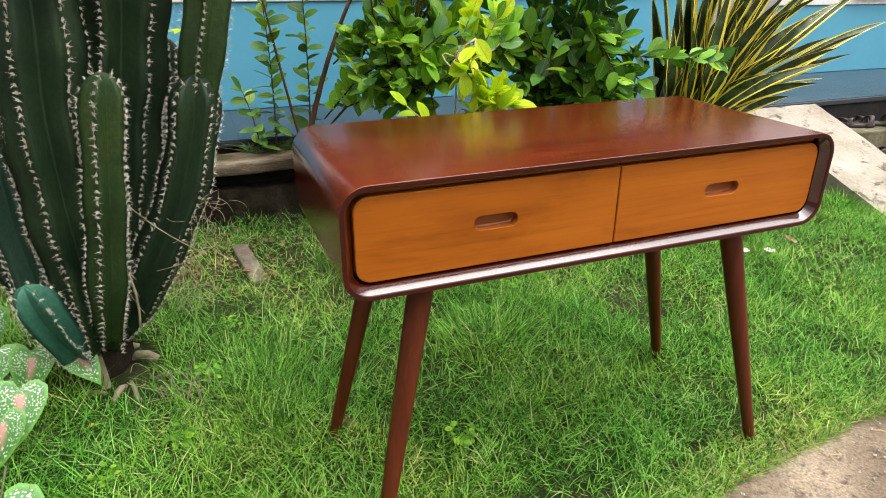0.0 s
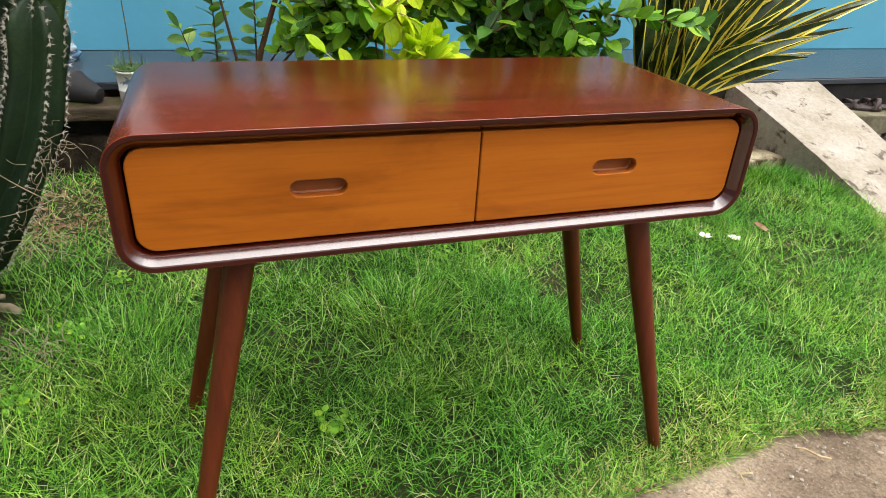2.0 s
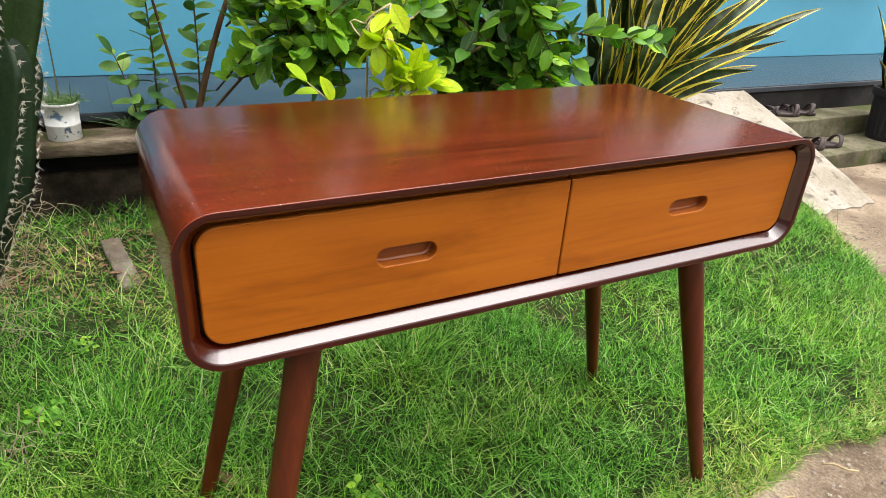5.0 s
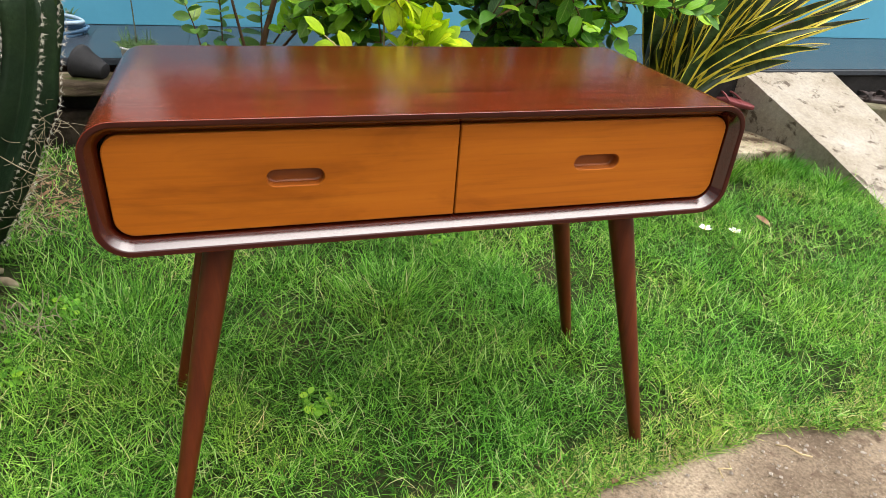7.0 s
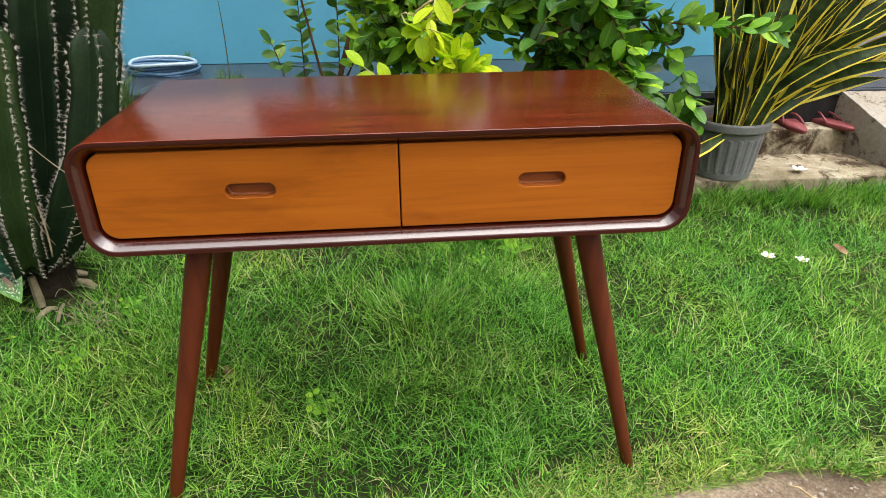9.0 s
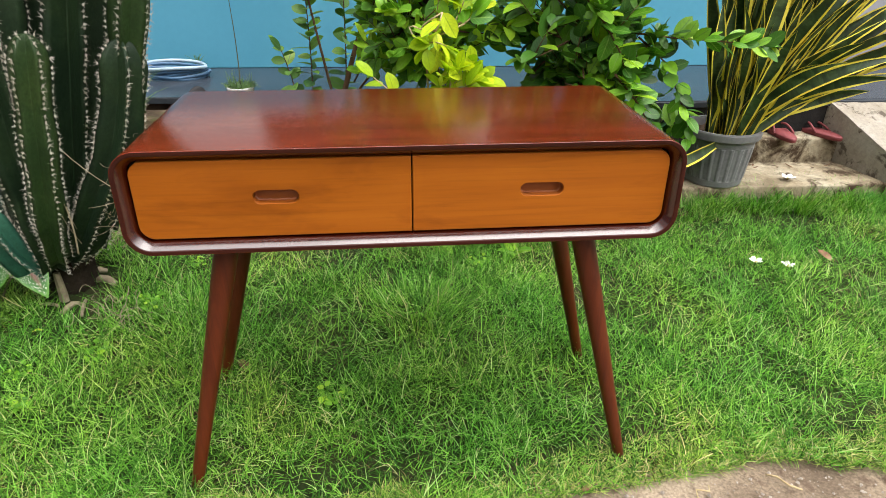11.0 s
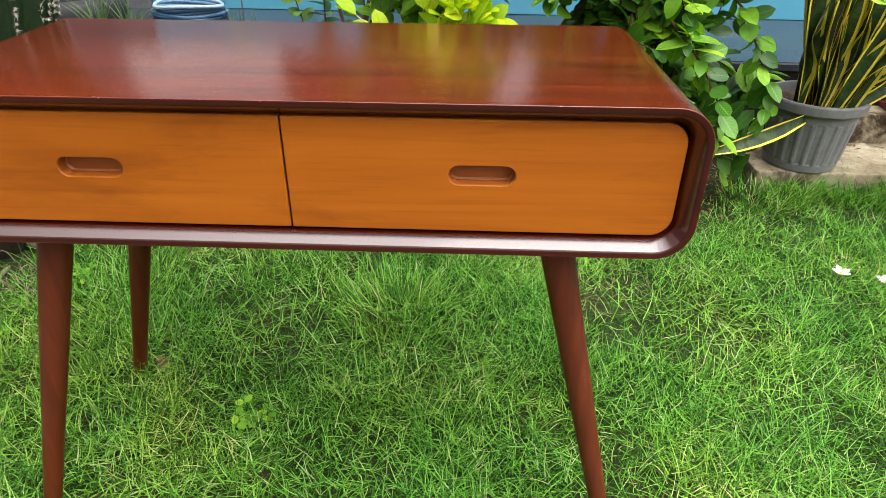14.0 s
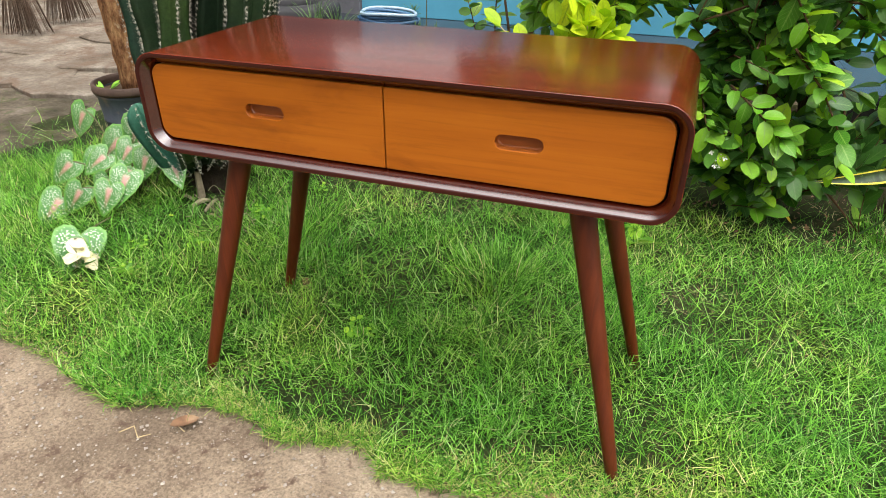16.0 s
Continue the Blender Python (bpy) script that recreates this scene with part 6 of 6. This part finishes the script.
def sandal(name, loc, rz, sole_mat, strap_mat, label, cat, group, shoe=False, L=0.25):
    own = empty(name, loc, rz)
    out = []
    for i in range(28):
        th = 2 * math.pi * i / 28
        y = math.cos(th) * L / 2
        w = 0.046 * (1 + 0.14 * math.cos(th)) * (1 - 0.12 * math.exp(-((y + 0.01) / 0.03) ** 2))
        out.append((w * math.sin(th), y))
    R = [[(x * k, y * k, z) for x, y in out] for k, z in ((0.96, 0.0), (1.0, 0.003), (1.0, 0.016), (0.97, 0.02))]
    part("sole", loft(R), sole_mat, own)
    if shoe:
        for y0, w in ((0.06, 0.03), (0.015, 0.025), (-0.07, 0.025)):
            Vv, Ff = [], []
            for i in range(11):
                th = math.pi * i / 10
                for dy in (-w / 2, w / 2):
                    for rr in (1.0, 0.9):
                        Vv.append((0.05 * rr * math.cos(th), y0 + dy + (0.03 * math.cos(th) if y0 > 0.03 else -0.03 * math.cos(th) if y0 > 0 else -0.02 * math.sin(th)), 0.015 + (0.036 if y0 > 0 else 0.055) * rr * math.sin(th)))
            for i in range(10):
                a = i * 4
                Ff += [(a, a + 4, a + 6, a + 2), (a + 1, a + 3, a + 7, a + 5), (a, a + 1, a + 5, a + 4), (a + 2, a + 6, a + 7, a + 3)]
            part_me("strap", pydata("strap", Vv, Ff), strap_mat, own)
    else:
        for sx in (-1, 1):
            P = bezier((0, 0.07, 0.02), (0.03 * sx, 0.05, 0.075), (0.046 * sx, -0.03, 0.016), 9)
            V, F = tube_arrays(P, [0.0055] * 9, 6)
            part_me("strap", pydata("strap", V, F), strap_mat, own)
    return tagged(own, label, cat, group)


sandal("flip_flop", (1.84, 1.755, 0.203), radians(-6), M_MAROON, M_MAROON, "worn maroon rubber flip-flop on the step", "flip-flop", "maroon flip-flops", L=0.27)
sandal("flip_flop", (2.03, 1.765, 0.203), radians(16), M_MAROON, M_MAROON, "worn maroon rubber flip-flop on the step", "flip-flop", "maroon flip-flops", L=0.27)
sandal("strap_sandal", (2.94, 1.75, 0.2), radians(62), M_SHOE, M_SHOE, "dark brown leather strap sandal on the mossy step", "sandal", "dark sandals", True)
sandal("strap_sandal", (3.08, 1.75, 0.2), radians(56), M_SHOE, M_SHOE, "dark brown leather strap sandal on the mossy step", "sandal", "dark sandals", True)
sandal("strap_sandal", (2.86, 1.50, 0.085), radians(60), M_SHOE, M_SHOE, "dark brown leather strap sandal on the low step", "sandal", "dark sandals", True)
sandal("strap_sandal", (3.02, 1.49, 0.085), radians(70), M_SHOE, M_SHOE, "dark brown leather strap sandal on the low step", "sandal", "dark sandals", True)

# paint bucket with a grassy plant
bk = empty("bucket_planter", (-0.66, 1.865, 0.303))
part("bucket", loft([circle(r, z, 32) for r, z in ((0.049, 0.0), (0.052, 0.003), (0.053, 0.05), (0.0545, 0.052), (0.0545, 0.055), (0.053, 0.057), (0.056, 0.117), (0.060, 0.119), (0.061, 0.123), (0.060, 0.127), (0.055, 0.127), (0.054, 0.115))], cap1=False), M_BUCKET, bk, "peeling white paint tin")
bm = bmesh.new()
vs = [bm.verts.new(p) for p in circle(0.0545, 0.120, 24)]
bm.faces.new(vs)
part("soil", bm, M_TURF, bk, "mossy soil")
ch = []
for k in range(260):
    a, r = rng.uniform(0, 6.28), 0.058 * math.sqrt(rng.uniform(0, 1))
    p = Vector((r * math.cos(a), r * math.sin(a), 0.118))
    q = p + Vector((rng.normal(0, 0.022), rng.normal(0, 0.022), rng.uniform(0.006, 0.026) if k % 12 else rng.uniform(0.03, 0.085)))
    ch.append(tube_arrays(bezier(p, p.lerp(q, 0.5) + Vector((0, 0, 0.02)), q, 4), [0.0016, 0.0014, 0.001, 0.0004], 3))
V, F = join_arrays(ch)
tagged(part_me("seedling_tuft", pydata("seedling_tuft", V, F), M_SPRIG, bk), kind="stuff")
P = bezier((0, 0, 0.12), (0.01, 0, 0.3), (-0.005, 0, 0.52), 10)
V, F = tube_arrays(P, list(np.linspace(0.003, 0.0015, 10)), 5)
part_me("stem", pydata("stem", V, F), M_TWIG, bk)
V, F, U = leaf_arrays(0.06, 0.026, 0.3, 0.2)
me = pydata("leaf", V, F, U)
me.materials.append(M_LEAFYEL)
for k in range(6):
    a = k * 1.05
    ob = new("leaf", me)
    ob.parent = bk
    ob.matrix_basis = frame_of((-0.005, 0, 0.515), (math.cos(a), math.sin(a), 0.15), (0, -0.2, 1))
tagged(bk, "peeling white paint tin planted with a tall seedling on the ledge", "planter")

# black plastic pot lying on its side on the ledge
pot_ = empty("plant_pot", (-0.785, 1.85, 0.352))
R = [circle(r, z, 32) for r, z in ((0.027, 0.0), (0.030, 0.002), (0.059, 0.094), (0.064, 0.096), (0.065, 0.108), (0.061, 0.109), (0.057, 0.096), (0.030, 0.012))]
part("pot_body", loft(R), M_BLACK, pot_)
pot_.matrix_basis = pose(-0.782, 1.86, 0.333, 0, 0, 152) @ pose(0, 0, 0, 0, 76, 0)
tagged(pot_, "empty black plastic pot lying on its side on the ledge", "plant pot")

# hose coil
hose = empty("hose_coil", (-1.085, 2.39, PZ))
for k, (r, mt) in enumerate(((0.135, M_HOSE), (0.14, M_HOSE), (0.125, M_HOSE), (0.135, M_HOSE), (0.145, M_HOSE2))):
    P = [(r * 1.15 * math.cos(t) + 0.012 * math.sin(3 * t + k), 0.75 * r * math.sin(t), 0.009 + 0.012 * k + 0.006 * math.sin(2 * t + k)) for t in np.linspace(0, 6.2, 40)]
    V, F = tube_arrays(P, [0.0085] * 40, 8)
    part_me("coil", pydata("coil", V, F), mt, hose)
tagged(hose, "coiled blue and pale blue garden hose on the tiles", "hose")

# old tyre
tyre = empty("tyre", (-1.58, 2.22, PZ + 0.002))
V, F = [], []
nt_, mt_ = 40, 14
for i in range(nt_):
    a = 2 * math.pi * i / nt_
    for j in range(mt_):
        b2 = 2 * math.pi * j / mt_
        rr = 0.20 + 0.06 * math.copysign(abs(math.cos(b2)) ** 0.7, math.cos(b2)) + (0.003 if i % 2 and abs(b2) < 0.6 else 0)
        V.append((rr * math.cos(a), rr * math.sin(a), 0.055 + 0.055 * math.copysign(abs(math.sin(b2)) ** 0.6, math.sin(b2))))
for i in range(nt_):
    for j in range(mt_):
        F.append((i * mt_ + j, ((i + 1) % nt_) * mt_ + j, ((i + 1) % nt_) * mt_ + (j + 1) % mt_, i * mt_ + (j + 1) % mt_))
part_me("tread", pydata("tread", V, F), M_BLACK, tyre)
tagged(tyre, "old black tyre lying on the porch", "tyre")


def tuft(loc, n, h, spread, label):
    ch = []
    for k in range(n):
        a, r = rng.uniform(0, 6.28), spread * 0.4 * math.sqrt(rng.uniform(0, 1))
        p = Vector((r * math.cos(a), r * math.sin(a), 0))
        q = p + Vector((rng.normal(0, spread), rng.normal(0, spread * 0.6), h * rng.uniform(0.4, 1.1)))
        ch.append(tube_arrays(bezier(p, p + Vector((0, 0, q.z * 0.7)), q, 5), [0.0018, 0.0022, 0.0018, 0.0012, 0.0004], 3))
    V, F = join_arrays(ch)
    ob = part_me("weed_tuft", pydata("weed_tuft", V, F), M_SPRIG)
    ob.location = loc
    return tagged(ob, label, "weed", kind="stuff")


tuft((-1.12, 1.90, 0.30), 60, 0.22, 0.06, "thin green weeds growing on the ledge")
tuft((-1.28, 1.95, 0.30), 40, 0.26, 0.07, "thin green weeds growing on the ledge")
tuft((-1.01, 2.56, PZ), 26, 0.08, 0.025, "green weeds at the foot of the wall")
tuft((-0.45, 1.93, 0.30), 50, 0.05, 0.07, "low mossy weeds on the ledge")
tuft((-0.30, 1.93, 0.30), 50, 0.05, 0.07, "low mossy weeds on the ledge")
tuft((3.45, 1.33, 0.0), 60, 0.09, 0.07, "green weeds beside the low step")

# drum planter with a fibrous trunk
dr = empty("drum_planter", (-1.74, 1.18, 0.0))
part("drum", loft([circle(r, z, 40) for r, z in ((0.12, 0.0), (0.125, 0.005), (0.14, 0.13), (0.144, 0.133), (0.144, 0.14), (0.142, 0.145), (0.15, 0.235), (0.156, 0.24), (0.156, 0.25), (0.15, 0.252), (0.148, 0.23))], cap1=False), M_DRUM, dr, "blue-black plastic drum")
part("rim", loft([circle(r, z, 40) for r, z in ((0.151, 0.252), (0.163, 0.252), (0.165, 0.262), (0.163, 0.285), (0.15, 0.287), (0.146, 0.27), (0.146, 0.254))], cap0=False, cap1=False), M_DRUMRIM, dr, "brown rim band")
bm = bmesh.new()
bm.faces.new([bm.verts.new(p) for p in circle(0.149, 0.245, 32)])
part("soil", bm, M_SOIL, dr)
R = []
for k in range(26):
    z = 0.24 + k * 0.05
    r = 0.06 - 0.0007 * k
    R.append([((r + 0.006 * math.sin(7 * th + k * 2) + (0.006 if k % 2 else 0)) * math.cos(th) + 0.025 - 0.004 * k, (r + 0.006 * math.sin(5 * th + k)) * math.sin(th), z) for th in (2 * math.pi * i / 20 for i in range(20))])
part("trunk", loft(R), M_TRUNK, dr, "shaggy orange-brown trunk")
for k in range(9):
    V, F, U = leaf_arrays(0.05, 0.022, 0.2, 0.2)
    me = pydata("leaf", V, F, U)
    a = rng.uniform(0, 6.28)
    ob = part_me("leaf", me, M_LEAF, dr)
    ob.matrix_basis = frame_of((-0.09 + 0.02 * math.cos(a), -0.06 + 0.02 * math.sin(a), 0.25), (math.cos(a), math.sin(a), 0.9), (0, -0.4, 0.8))
tagged(dr, "blue-black drum planter holding a shaggy brown trunk", "planter")


def broom(loc, rz, label):
    own = empty("stick_broom", loc, rz)
    ch = []
    for k in range(150):
        a, r = rng.uniform(0, 6.28), math.sqrt(rng.uniform(0, 1))
        p = Vector((0.025 * r * math.cos(a), 0.025 * r * math.sin(a), 0.62))
        q = Vector((0.20 * r * math.cos(a), 0.12 * r * math.sin(a), rng.uniform(0.0, 0.05)))
        ch.append(tube_arrays(bezier(p, p.lerp(q, 0.4) * 0.95, q, 4), [0.003, 0.003, 0.0022, 0.0015], 3))
    V, F = join_arrays(ch)
    tagged(part_me("bristles", pydata("bristles", V, F), M_STICKS, own), kind="stuff")
    part("handle", loft([circle(0.03, 0.58, 10), circle(0.033, 0.62, 10), circle(0.018, 0.75, 10), circle(0.016, 1.3, 10)]), M_STICKS, own)
    return tagged(own, label, "broom", "stick brooms")


broom((-4.12, 2.64, 0.03), 0.2, "stick broom standing bristles down on the apron")
broom((-4.20, 3.10, 0.03), 0.9, "stick broom standing bristles down on the apron")

# litter on the slab before the steps
for k in range(12):
    lx, ly = 1.50 + rng.uniform(0, 0.6), 1.66 - 0.05 * rng.uniform(0, 1) ** 2 - rng.uniform(0, 0.06)
    fallen_leaf((lx, ly, 0.092), rng.uniform(0.014, 0.03), rng.uniform(0.006, 0.012), rng.uniform(0, 6.28), M_DEADLEAF, "dry brown leaf on the stained slab", 0.5)

# brown leaf litter behind the cactus and under the shrubs
N = 1500
lx = np.where(rng.uniform(0, 1, N) < 0.6, rng.normal(-0.85, 0.26, N), rng.uniform(-1.3, 1.2, N))
ly = np.where(lx < 0.0, rng.normal(1.40, 0.2, N), rng.uniform(1.15, 1.75, N))
V, F = [], []
for x, y in zip(lx, ly):
    if not (0.95 < y < 1.76) or (x > 1.18 and y > 1.36):
        continue
    a, L, w = rng.uniform(0, 6.28), rng.uniform(0.010, 0.03), rng.uniform(0.006, 0.013)
    z = float(lawn_height(np.array([x]), np.array([y]))[0]) + rng.uniform(0.004, 0.016)
    c, s_ = math.cos(a), math.sin(a)
    i0 = len(V)
    V += [(x - c * L / 2, y - s_ * L / 2, z + rng.uniform(0, 0.008)), (x - s_ * w / 2, y + c * w / 2, z + rng.uniform(0, 0.01)), (x + c * L / 2, y + s_ * L / 2, z + rng.uniform(0, 0.012)), (x + s_ * w / 2, y - c * w / 2, z + rng.uniform(0, 0.008))]
    F += [(i0, i0 + 1, i0 + 2), (i0, i0 + 2, i0 + 3)]
tagged(part_me("leaf_litter", pydata("leaf_litter", V, F), M_DEADLEAF, smooth=False), "brown dead leaf litter on the soil under the shrubs", "leaf litter", kind="stuff")

# small white blossom cluster on the citrus shrub
own = empty("blossom_cluster", (0.60, 1.0, 0.335))
V, F, U = leaf_arrays(0.010, 0.005, -0.2, 0.2, 4, 0.6)
me = pydata("petal", V, F, U)
me.materials.append(M_PETAL)
for k in range(9):
    cx, cy, cz = rng.normal(0, 0.014), rng.normal(0, 0.01), rng.normal(0, 0.012)
    for q in range(4):
        a = q * 1.571 + k
        ob = new("petal", me)
        ob.parent = own
        ob.matrix_basis = frame_of((cx, cy, cz), (math.cos(a), -0.45, math.sin(a)), (0, -1, 0.3))
P = bezier((0, 0.0, -0.01), (0.01, 0.05, 0.0), (0.03, 0.12, 0.02), 6)
V, F = tube_arrays(P, [0.002] * 6, 5)
part_me("stalk", pydata("stalk", V, F), M_TWIG, own)
tagged(own, "small white blossom cluster at a twig of the citrus shrub", "blossom")
